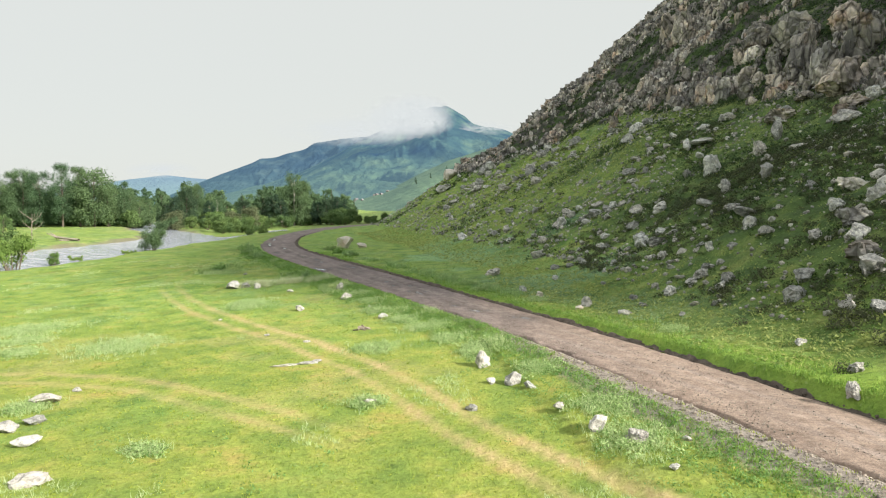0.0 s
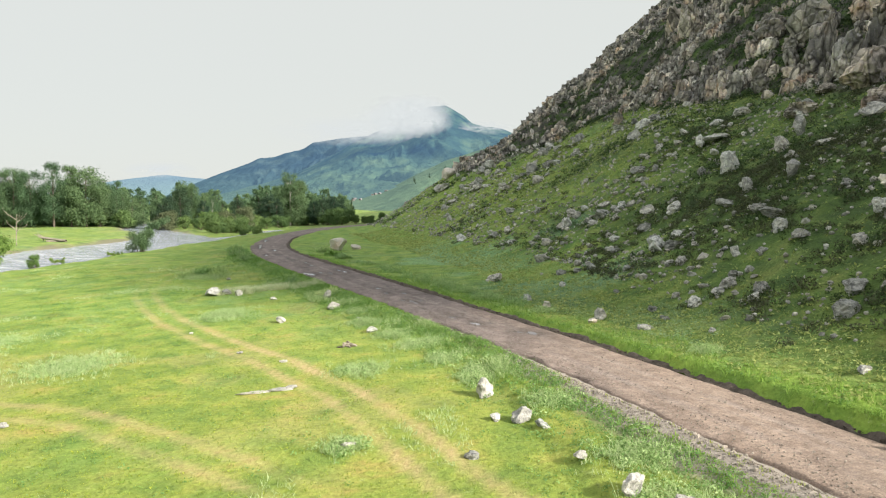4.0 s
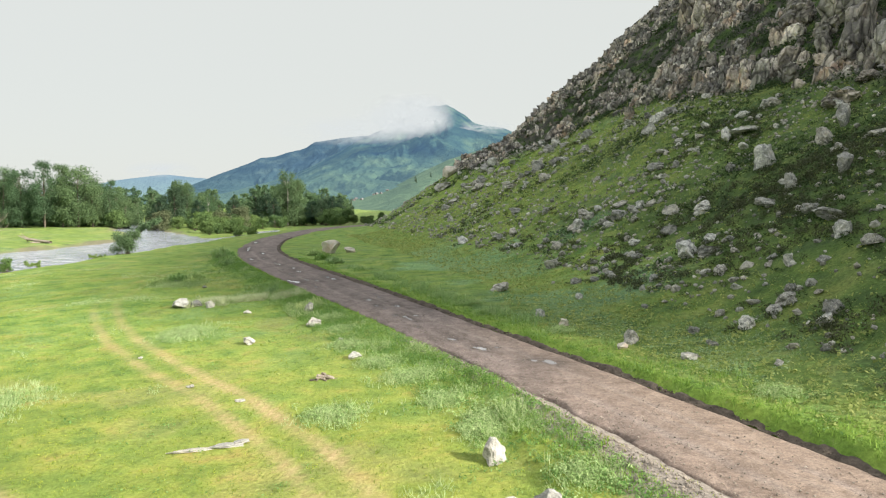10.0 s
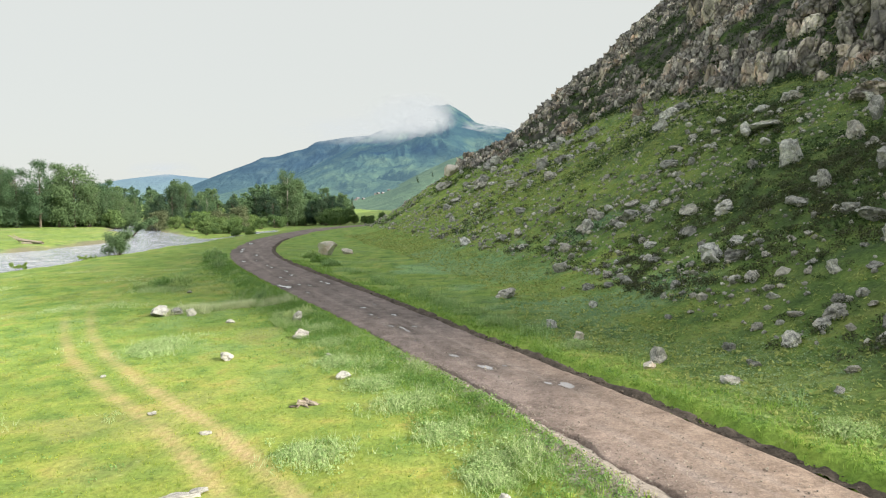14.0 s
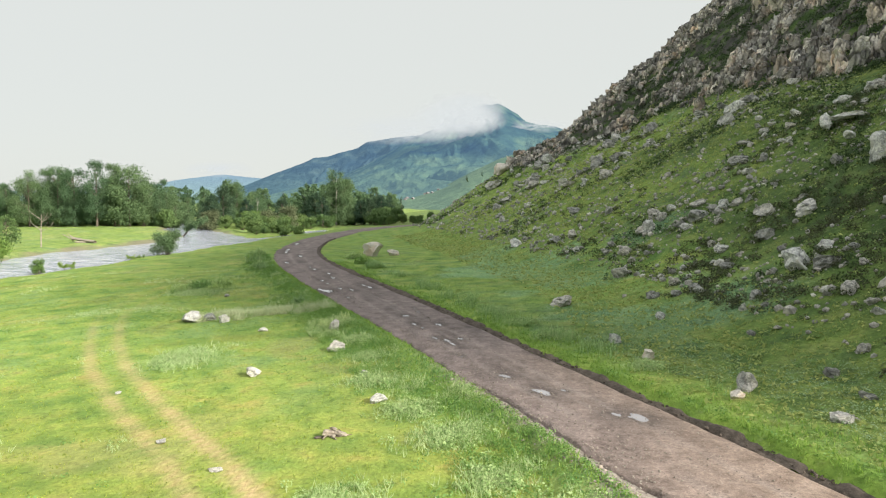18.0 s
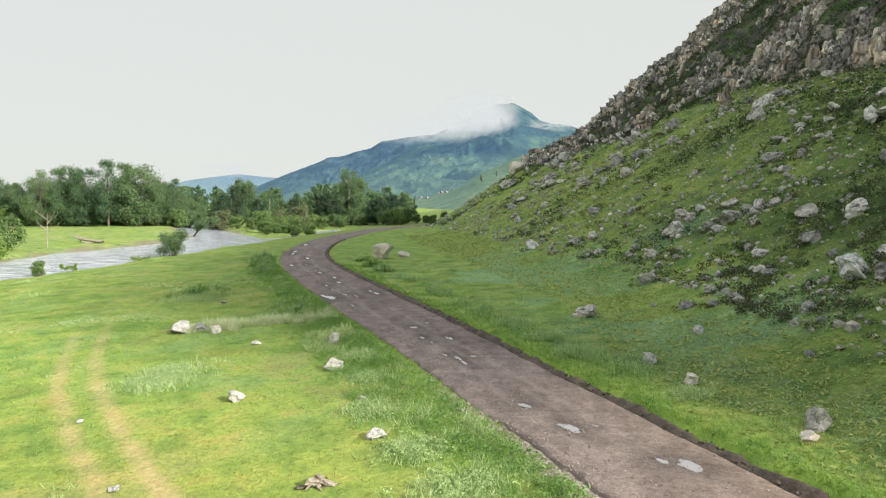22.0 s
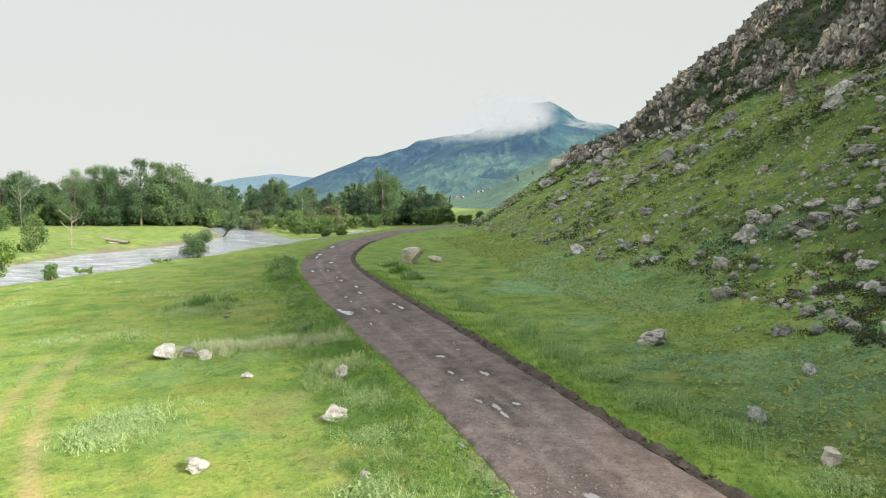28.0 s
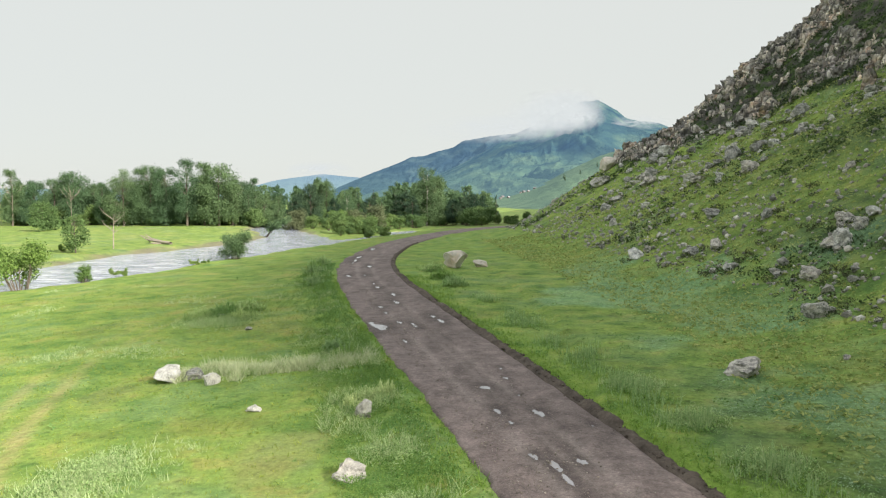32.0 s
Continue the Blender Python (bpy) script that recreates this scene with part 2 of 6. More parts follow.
    nt.links.new(attribute(nt, "worn"), worn.inputs[0])
    nt.links.new(grey(nt, mid, 0.12, 0.42), worn.inputs[1])
    grass = mixed(nt, worn.outputs[0], grass, soil)
    # bare rock, kept dark to stand in for crevice shade between the blocks
    rock = ramp(nt, mid, [(0.3, (0.030, 0.032, 0.028)), (0.55, (0.085, 0.083, 0.074)), (0.75, (0.20, 0.185, 0.16))])
    bare = nt.nodes.new("ShaderNodeMath")
    bare.operation = "MULTIPLY"
    nt.links.new(attribute(nt, "rocky"), bare.inputs[0])
    nt.links.new(grey(nt, noise_of(nt, p, 0.5, 5), 0.42, 0.52), bare.inputs[1])
    grass = mixed(nt, bare.outputs[0], grass, rock)
    gravel = ramp(nt, fine, [(0.3, (0.085, 0.070, 0.054)), (0.7, (0.24, 0.205, 0.165))])
    grass = mixed(nt, attribute(nt, "shore"), grass, gravel)
    loose = ramp(nt, fine, [(0.3, (0.17, 0.145, 0.125)), (0.7, (0.40, 0.355, 0.315))])
    grass = mixed(nt, attribute(nt, "apron"), grass, loose)
    nt.links.new(grass, sh.inputs["Base Color"])
    sh.inputs["Roughness"].default_value = 0.95
    sh.inputs["Specular IOR Level"].default_value = 0.15
    bumped(nt, sh, mixed(nt, 0.5, fine, clump), 1.0, 0.14)
    return m


def simple_material(name, stops, scale, rough=0.9, bump=0.4, distance=0.03, world_space=False, vary=0.0, fine=8.0, island=False, specular=0.3, lichen=0.0, joints=0.0):
    m, nt, sh = material(name)
    p = place_of(nt, world_space)
    base, grain = noise_of(nt, p, scale, 5, 0.6), noise_of(nt, p, scale * fine, 4, 0.65)
    colour = ramp(nt, base, stops)
    colour = mixed(nt, 0.5, colour, ramp(nt, grain, [(0.25, (0.5, 0.5, 0.5)), (0.75, (1.35, 1.35, 1.35))]), "MULTIPLY")
    if lichen:
        spots = ramp(nt, noise_of(nt, p, scale * 3.3, 5, 0.7), [(0.50, (0, 0, 0)), (0.56, (lichen, lichen, lichen))])
        colour = mixed(nt, spots, colour, (0.68, 0.68, 0.64))
    if vary:
        colour = mixed(nt, vary, colour, ramp(nt, island_of(nt) if island else random_of(nt), [(0.0, (0.44, 0.43, 0.41)), (0.35, (0.82, 0.81, 0.78)), (0.6, (1.12, 1.02, 0.93)), (0.85, (1.3, 1.3, 1.28)), (1.0, (1.65, 1.6, 1.52))]), "MULTIPLY")
    height = grain
    if joints:
        # clefts between the joint blocks, upright rather than level, and a tone for each block
        warp = node(nt, "ShaderNodeTexNoise", Scale=joints * 0.8, Detail=3.0)
        nt.links.new(p, warp.inputs["Vector"])
        bent = mixed(nt, 0.22 / joints, p, warp.outputs["Color"], "ADD")
        upright = nt.nodes.new("ShaderNodeMapping")
        upright.inputs["Scale"].default_value = (1.0, 1.0, 0.55)
        nt.links.new(bent, upright.inputs["Vector"])
        for scale, depth in ((joints, 0.30), (joints * 2.4, 0.72)):
            cleft, cell = node(nt, "ShaderNodeTexVoronoi", Scale=scale), node(nt, "ShaderNodeTexVoronoi", Scale=scale)
            cleft.feature = "DISTANCE_TO_EDGE"
            for v in (cleft, cell):
                nt.links.new(upright.outputs[0], v.inputs["Vector"])
            colour = mixed(nt, 1.0, colour, ramp(nt, cleft.outputs["Distance"], [(0.0, (depth, depth, depth)), (0.07, (1, 1, 1))]), "MULTIPLY")
            tone = ramp(nt, cell.outputs["Color"], [(0.2, (0.66, 0.66, 0.67)), (0.5, (0.95, 0.94, 0.93)), (0.8, (1.28, 1.25, 1.2))])
            colour = mixed(nt, 0.8, colour, tone, "MULTIPLY")
            height = mixed(nt, 0.6, height, ramp(nt, cleft.outputs["Distance"], [(0.0, (0, 0, 0)), (0.16, (1, 1, 1))]))
    nt.links.new(colour, sh.inputs["Base Color"])
    sh.inputs["Roughness"].default_value = rough
    sh.inputs["Specular IOR Level"].default_value = specular
    if bump:
        bumped(nt, sh, height, bump, distance)
    return m


def leaf_material(name, dark, light, clear=0.3):
    m, nt, sh = material(name)
    tint = ramp(nt, island_of(nt), [(0.0, dark), (1.0, light)])
    tint = mixed(nt, 0.7, tint, ramp(nt, random_of(nt), [(0.0, (0.65, 0.75, 0.75)), (1.0, (1.3, 1.2, 1.0))]), "MULTIPLY")
    nt.links.new(tint, sh.inputs["Base Color"])
    sh.inputs["Roughness"].default_value = 0.7
    sh.inputs["Specular IOR Level"].default_value = 0.2
    through_leaf = nt.nodes.new("ShaderNodeBsdfTranslucent")
    nt.links.new(tint, through_leaf.inputs["Color"])
    both = node(nt, "ShaderNodeMixShader", Fac=clear)
    nt.links.new(sh.outputs[0], both.inputs[1])
    nt.links.new(through_leaf.outputs[0], both.inputs[2])
    nt.links.new(both.outputs[0], nt.nodes["Material Output"].inputs["Surface"])
    return m


def road_material():
    m, nt, sh = material("dirt_road")
    p = place_of(nt)
    broad, mid, fine = noise_of(nt, p, 0.12, 3), noise_of(nt, p, 1.2, 5), noise_of(nt, p, 16, 4, 0.7)
    dry = ramp(nt, mid, [(0.3, (0.205, 0.150, 0.120)), (0.7, (0.35, 0.270, 0.220))])
    damp = ramp(nt, mid, [(0.3, (0.130, 0.103, 0.099)), (0.7, (0.265, 0.214, 0.204))])
    colour = mixed(nt, attribute(nt, "damp"), dry, damp)
    colour = mixed(nt, attribute(nt, "mud"), colour, mixed(nt, 0.38, colour, (0.070, 0.056, 0.052)))
    colour = mixed(nt, attribute(nt, "track"), colour, mixed(nt, 0.4, colour, (0.36, 0.31, 0.29)))
    colour = mixed(nt, 0.6, colour, ramp(nt, fine, [(0.3, (0.5, 0.5, 0.5)), (0.7, (1.5, 1.5, 1.5))]), "MULTIPLY")
    sh.inputs["Roughness"].default_value = 0.85
    sh.inputs["Specular IOR Level"].default_value = 0.25
    colour = mixed(nt, attribute(nt, "wet"), colour, mixed(nt, 0.55, colour, (0.060, 0.050, 0.048)))
    clods = noise_of(nt, p, 5.0, 6, 0.72)
    colour = mixed(nt, 0.55, colour, ramp(nt, clods, [(0.34, (0.45, 0.43, 0.42)), (0.5, (1.0, 1.0, 1.0)), (0.66, (1.35, 1.32, 1.3))]), "MULTIPLY")
    pebbles = grey(nt, noise_of(nt, p, 26, 2, 0.5), 0.66, 0.72)
    colour = mixed(nt, pebbles, colour, mixed(nt, 0.5, colour, (0.48, 0.45, 0.43)))
    nt.links.new(colour, sh.inputs["Base Color"])
    bumped(nt, sh, mixed(nt, 0.5, fine, clods), 0.8, 0.07)
    return m


def water_material(name, scale, strength, tint=(0.10, 0.12, 0.16), glint_share=0.35):
    m, nt, sh = material(name)
    p = place_of(nt)
    stretch = nt.nodes.new("ShaderNodeMapping")
    stretch.inputs["Scale"].default_value = (0.4, 1.0, 1.0)
    stretch.inputs["Rotation"].default_value = (0, 0, 0.35)
    nt.links.new(p, stretch.inputs["Vector"])
    waves = noise_of(nt, stretch.outputs[0], scale, 6, 0.62)
    # pale streaks: foam, and sky glints on the ripples painted as colour
    foam_glints = ramp(nt, noise_of(nt, stretch.outputs[0], scale * 0.55, 7, 0.7), [(0.44, (0, 0, 0)), (0.68, (glint_share, glint_share, glint_share))])
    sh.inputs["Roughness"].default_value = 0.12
    nt.links.new(mixed(nt, foam_glints, tint, (0.70, 0.72, 0.78)), sh.inputs["Base Color"])
    bumped(nt, sh, waves, strength, 0.25)
    return m


def mountain_material(name, stops, haze_glow, scale, grassy=(0.075, 0.115, 0.050)):
    m, nt, sh = material(name)
    p = place_of(nt)
    colour = ramp(nt, noise_of(nt, p, scale, 7, 0.62), stops)
    heights = nt.nodes.new("ShaderNodeSeparateXYZ")
    nt.links.new(p, heights.inputs[0])
    low = nt.nodes.new("ShaderNodeMapRange")
    low.inputs["From Min"].default_value, low.inputs["From Max"].default_value = 190, 40
    nt.links.new(heights.outputs["Z"], low.inputs["Value"])
    colour = mixed(nt, low.outputs["Result"], colour, mixed(nt, 0.6, colour, grassy))
    nt.links.new(colour, sh.inputs["Base Color"])
    sh.inputs["Roughness"].default_value = 1.0
    sh.inputs["Specular IOR Level"].default_value = 0.0
    bumped(nt, sh, noise_of(nt, p, scale * 1.3, 8, 0.66), 1.0, 0.22 / scale)
    # haze in front of the slopes, painted on as a faint glow
    sh.inputs["Emission Color"].default_value = (*haze_glow, 1)
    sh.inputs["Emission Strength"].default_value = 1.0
    return m


GROUND, ROAD = ground_material(), road_material()
GRANITE_MASS = simple_material("grey_granite_scree", [(0.3, (0.15, 0.15, 0.145)), (0.46, (0.31, 0.31, 0.295)), (0.62, (0.50, 0.49, 0.465)), (0.8, (0.42, 0.38, 0.33))], 2.2, 0.92, 0.8, 0.08, vary=0.7, island=True, world_space=True)
GRANITE = simple_material("grey_granite", [(0.3, (0.12, 0.122, 0.125)), (0.44, (0.28, 0.285, 0.285)), (0.58, (0.46, 0.46, 0.455)), (0.78, (0.42, 0.36, 0.31))], 2.2, 0.92, 0.9, 0.1, vary=0.65, lichen=0.5)
CLIFF_ROCK = simple_material("weathered_cliff_rock", [(0.3, (0.15, 0.153, 0.158)), (0.45, (0.34, 0.337, 0.335)), (0.56, (0.49, 0.473, 0.455)), (0.67, (0.53, 0.42, 0.355))], 0.26, 0.92, 1.0, 0.3, vary=0.95, fine=16, world_space=True, lichen=0.12, joints=0.42)
CLIFF_MASS = simple_material("weathered_cliff_rock_mass", [(0.3, (0.15, 0.153, 0.158)), (0.45, (0.34, 0.337, 0.335)), (0.56, (0.49, 0.473, 0.455)), (0.67, (0.53, 0.42, 0.355))], 0.26, 0.92, 1.0, 0.3, vary=0.95, fine=16, world_space=True, island=True, lichen=0.12, joints=0.42)
PALE_STONE = simple_material("pale_quartz_stone", [(0.3, (0.21, 0.205, 0.195)), (0.46, (0.39, 0.38, 0.365)), (0.62, (0.55, 0.535, 0.51)), (0.8, (0.46, 0.385, 0.32))], 2.5, 0.9, 0.8, 0.06, vary=0.4, lichen=0.35)
OCHRE_STONE = simple_material("pale_ochre_stone", [(0.3, (0.42, 0.37, 0.33)), (0.5, (0.66, 0.61, 0.56)), (0.7, (0.62, 0.46, 0.36))], 1.2, 0.9, 0.8, 0.08)
DARK_SOIL = simple_material("dark_bank_soil", [(0.3, (0.046, 0.037, 0.031)), (0.7, (0.150, 0.122, 0.100))], 1.5, 0.95, 0.8, 0.06, world_space=True)
BROWN_SOIL = simple_material("brown_bare_soil", [(0.3, (0.12, 0.085, 0.060)), (0.7, (0.26, 0.19, 0.14))], 2.5, 0.95, 0.8, 0.05, world_space=True)
BARK = simple_material("tree_bark", [(0.3, (0.07, 0.055, 0.04)), (0.7, (0.19, 0.16, 0.13))], 3.0, 0.95, 0.5, 0.03)
PALE_BARK = simple_material("pale_birch_bark", [(0.35, (0.25, 0.23, 0.20)), (0.6, (0.55, 0.52, 0.48))], 3.0, 0.9, 0.4, 0.02)
DEAD_WOOD = simple_material("weathered_dead_wood", [(0.3, (0.16, 0.13, 0.10)), (0.7, (0.42, 0.37, 0.31))], 3.0, 0.95, 0.6, 0.03)
# green paled and dulled so that its colour carries the far trees' haze
LEAF_BROAD = leaf_material("poplar_leaves", (0.078, 0.136, 0.072), (0.128, 0.200, 0.098))
LEAF_DARK = leaf_material("spruce_needles", (0.030, 0.062, 0.040), (0.075, 0.125, 0.075))
LEAF_BRIGHT = leaf_material("bright_willow_leaves", (0.115, 0.195, 0.050), (0.190, 0.285, 0.078))
LEAF_GREY = leaf_material("dusty_shrub_leaves", (0.085, 0.112, 0.062), (0.150, 0.175, 0.105))
LEAF_WILLOW = leaf_material("willow_leaves", (0.095, 0.160, 0.060), (0.165, 0.245, 0.090))
LEAF_HEATH = leaf_material("heath_leaves", (0.040, 0.066, 0.028), (0.086, 0.130, 0.050))
GRASS_SHORT = leaf_material("short_grass_blades", (0.18, 0.29, 0.05), (0.46, 0.50, 0.10), 0.5)
GRASS_TALL = leaf_material("pale_feathery_grass", (0.37, 0.50, 0.22), (0.68, 0.75, 0.47), 0.45)
GRASS_STRAW = leaf_material("bleached_feather_grass", (0.60, 0.64, 0.36), (0.92, 0.90, 0.66), 0.5)
GRASS_LUSH = leaf_material("lush_verge_grass", (0.13, 0.25, 0.05), (0.32, 0.47, 0.11), 0.45)
GRASS_HERB = leaf_material("leafy_meadow_herbs", (0.13, 0.27, 0.065), (0.36, 0.51, 0.18), 0.4)
LEAF_BROWN = leaf_material("brownish_shrub_leaves", (0.046, 0.058, 0.034), (0.110, 0.120, 0.068))
TUSSOCK = leaf_material("pale_tussock_grass", (0.23, 0.33, 0.12), (0.48, 0.56, 0.26), 0.5)
BLUE_GRASS = leaf_material("bluish_grass_blades", (0.25, 0.38, 0.22), (0.42, 0.54, 0.36), 0.15)
WEED = leaf_material("bushy_weed_leaves", (0.085, 0.19, 0.045), (0.26, 0.41, 0.12), 0.35)
PALE_HERB = leaf_material("pale_verge_herbs", (0.28, 0.42, 0.15), (0.56, 0.68, 0.33), 0.35)
SILVER_HERB = leaf_material("silvery_herb_leaves", (0.24, 0.38, 0.13), (0.50, 0.62, 0.33), 0.4)
GRASS_HILL = leaf_material("hill_grass_blades", (0.24, 0.31, 0.095), (0.50, 0.53, 0.21), 0.5)
# river tint lightened to carry the sky's shine off the water
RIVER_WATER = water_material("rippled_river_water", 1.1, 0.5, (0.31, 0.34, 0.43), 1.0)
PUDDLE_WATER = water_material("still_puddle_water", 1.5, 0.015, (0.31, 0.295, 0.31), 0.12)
# far hills carry haze as bluish colour and glow, the mountain also cloud shade
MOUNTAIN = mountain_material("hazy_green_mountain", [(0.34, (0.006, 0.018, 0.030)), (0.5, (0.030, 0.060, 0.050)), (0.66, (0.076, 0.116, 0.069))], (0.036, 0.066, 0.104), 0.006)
SHOULDER_ROCK = mountain_material("haze_blue_shoulder", [(0.32, (0.006, 0.014, 0.026)), (0.5, (0.018, 0.034, 0.044)), (0.7, (0.05, 0.075, 0.072))], (0.036, 0.066, 0.102), 0.008, (0.04, 0.07, 0.05))
FAR_RIDGE = mountain_material("haze_blue_far_ridge", [(0.3, (0.03, 0.05, 0.065)), (0.7, (0.045, 0.07, 0.08))], (0.108, 0.158, 0.218), 0.002)
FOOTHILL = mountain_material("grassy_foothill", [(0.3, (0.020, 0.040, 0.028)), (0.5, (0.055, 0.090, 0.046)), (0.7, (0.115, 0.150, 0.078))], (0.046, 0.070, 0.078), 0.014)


def cloud_material(name, seed, cover):
    m, nt, sh = material(name)
    place = nt.nodes.new("ShaderNodeTexCoord").outputs["UV"]
    shift = nt.nodes.new("ShaderNodeMapping")
    shift.inputs["Location"].default_value = (seed, seed * 0.7, 0)
    shift.inputs["Scale"].default_value = (3.6, 2.0, 1)
    nt.links.new(place, shift.inputs["Vector"])
    wisps = noise_of(nt, shift.outputs[0], 1.6, 8, 0.62)
    far_off = nt.nodes.new("ShaderNodeVectorMath")
    far_off.operation = "DISTANCE"
    far_off.inputs[1].default_value = (0.5, 0.5, 0)
    nt.links.new(place, far_off.inputs[0])
    fade = ramp(nt, far_off.outputs["Value"], [(0.08, (1, 1, 1)), (0.5, (0, 0, 0))])
    dense = mixed(nt, 1.0, grey(nt, wisps, 0.5 - cover, 0.78 - cover), fade, "MULTIPLY")
    # daylight on the cloud is given as an even white glow
    white = nt.nodes.new("ShaderNodeEmission")
    white.inputs["Color"].default_value = (0.37, 0.39, 0.395, 1)
    clear = nt.nodes.new("ShaderNodeBsdfTransparent")
    both = nt.nodes.new("ShaderNodeMixShader")
    nt.links.new(dense, both.inputs[0])
    nt.links.new(clear.outputs[0], both.inputs[1])
    nt.links.new(white.outputs[0], both.inputs[2])
    nt.links.new(both.outputs[0], nt.nodes["Material Output"].inputs["Surface"])
    return m


GRAVEL = simple_material("road_gravel", [(0.3, (0.13, 0.115, 0.10)), (0.7, (0.38, 0.34, 0.30))], 3.0, 0.9, 0.3, 0.02, vary=0.6, island=True)
HOUSE_WALL = simple_material("village_house_wall", [(0.3, (0.16, 0.15, 0.14)), (0.7, (0.3, 0.29, 0.28))], 0.8, 0.9, 0.2, 0.02, vary=0.5)
HOUSE_ROOF = simple_material("village_house_roof", [(0.3, (0.10, 0.11, 0.13)), (0.7, (0.26, 0.25, 0.26))], 0.8, 0.8, 0.2, 0.02, vary=0.6)


# ---- mesh helpers ----
def mesh_of(name, verts, faces, mat, flat=True):
    """A mesh from arrays of vertices and of faces that all have the same number of corners."""
    verts, faces = np.asarray(verts, np.float32), np.asarray(faces, np.int32)
    me = bpy.data.meshes.new(name)
    n = faces.shape[1]
    me.vertices.add(len(verts))
    me.vertices.foreach_set("co", verts.ravel())
    me.loops.add(faces.size)
    me.loops.foreach_set("vertex_index", faces.ravel())
    me.polygons.add(len(faces))
    me.polygons.foreach_set("loop_start", np.arange(0, faces.size, n, dtype=np.int32))
    me.polygons.foreach_set("use_smooth", np.full(len(faces), not flat))
    me.update(calc_edges=True)
    me.materials.append(mat)
    return me


def sheet(name, xs, ys, height, mat, masks=None):
    gx, gy = np.meshgrid(xs, ys)
    gz = height(gx.ravel(), gy.ravel())
    n, k = len(xs), len(ys)
    a = (np.arange(k - 1)[:, None] * n + np.arange(n - 1)[None]).ravel()
    me = mesh_of(name, np.c_[gx.ravel(), gy.ravel(), gz], np.c_[a, a + 1, a + n + 1, a + n], mat, flat=False)
    for key, values in (masks(gx.ravel(), gy.ravel(), gz) if masks else {}).items():
        me.attributes.new(key, "FLOAT", "POINT").data.foreach_set("value", np.asarray(values, np.float32))
    return me


def part(name, mesh, parent, label="", m=None):
    ob = new(name, mesh)
    ob.parent = parent
    if m is not None:
        ob.matrix_basis = m
    if label:
        ob["label"] = label
    return ob


def steps(start, stop, first, growth):
    out, step = [start], first
    sign = 1 if stop > start else -1
    while (stop - out[-1]) * sign > 0:
        out.append(out[-1] + sign * step)
        step *= growth
    return np.array(out[1:])


# ---- ground ----
# centre lines of the two worn wheel ruts through the meadow
RUT_Y = np.array([5, 12, 16, 19.5, 24.6, 31.5, 35, 40.4, 47.5, 53, 65, 79, 102, 130])
RUT_X = np.array([9.3, 6.6, 4.6, 2.3, -0.4, -3.4, -5.6, -9.6, -15.3, -19.1, -25.3, -28, -31.5, -36])


def worn_mask(x, y, z):
    c = sum(np.interp(y + o, RUT_Y, RUT_X) for o in (-4, -2, 0, 2, 4)) / 5
    slope = (np.interp(y + 2, RUT_Y, RUT_X) - np.interp(y - 2, RUT_Y, RUT_X)) / 4
    d = (x - c) / np.sqrt(1 + slope ** 2) + 0.22 * value_noise(x, y, 3.0, 91)
    strength = (0.3 + 0.7 * smooth(70, 42, y)) * smooth(115, 85, y) * smooth(4, 10, y)
    rut = np.maximum(0.9 * smooth(0.44, 0.06, np.abs(d - 0.72)), 0.75 * smooth(0.42, 0.06, np.abs(d + 0.72))) * strength
    side_y = np.interp(x, [-40, -19.5, -13.9, -7.8, -3.5], [34, 32.4, 30.4, 25.7, 22.4])
    lane = np.maximum(smooth(0.6, 0.1, np.abs(y - side_y - 0.8)), smooth(0.6, 0.1, np.abs(y - side_y + 0.9))) * smooth(-2, -6, x) * smooth(-50, -30, x) * 0.55
    bare = smooth(0.22, 0.36, fbm(x, y, 5, 95, 3)) * 0.2 * (road_side(x, y) < -3)
    return np.clip(np.maximum(np.maximum(rut, lane), bare), 0, 1) * (0.6 + 0.8 * (value_noise(x, y, 1.1, 93) + 0.3))


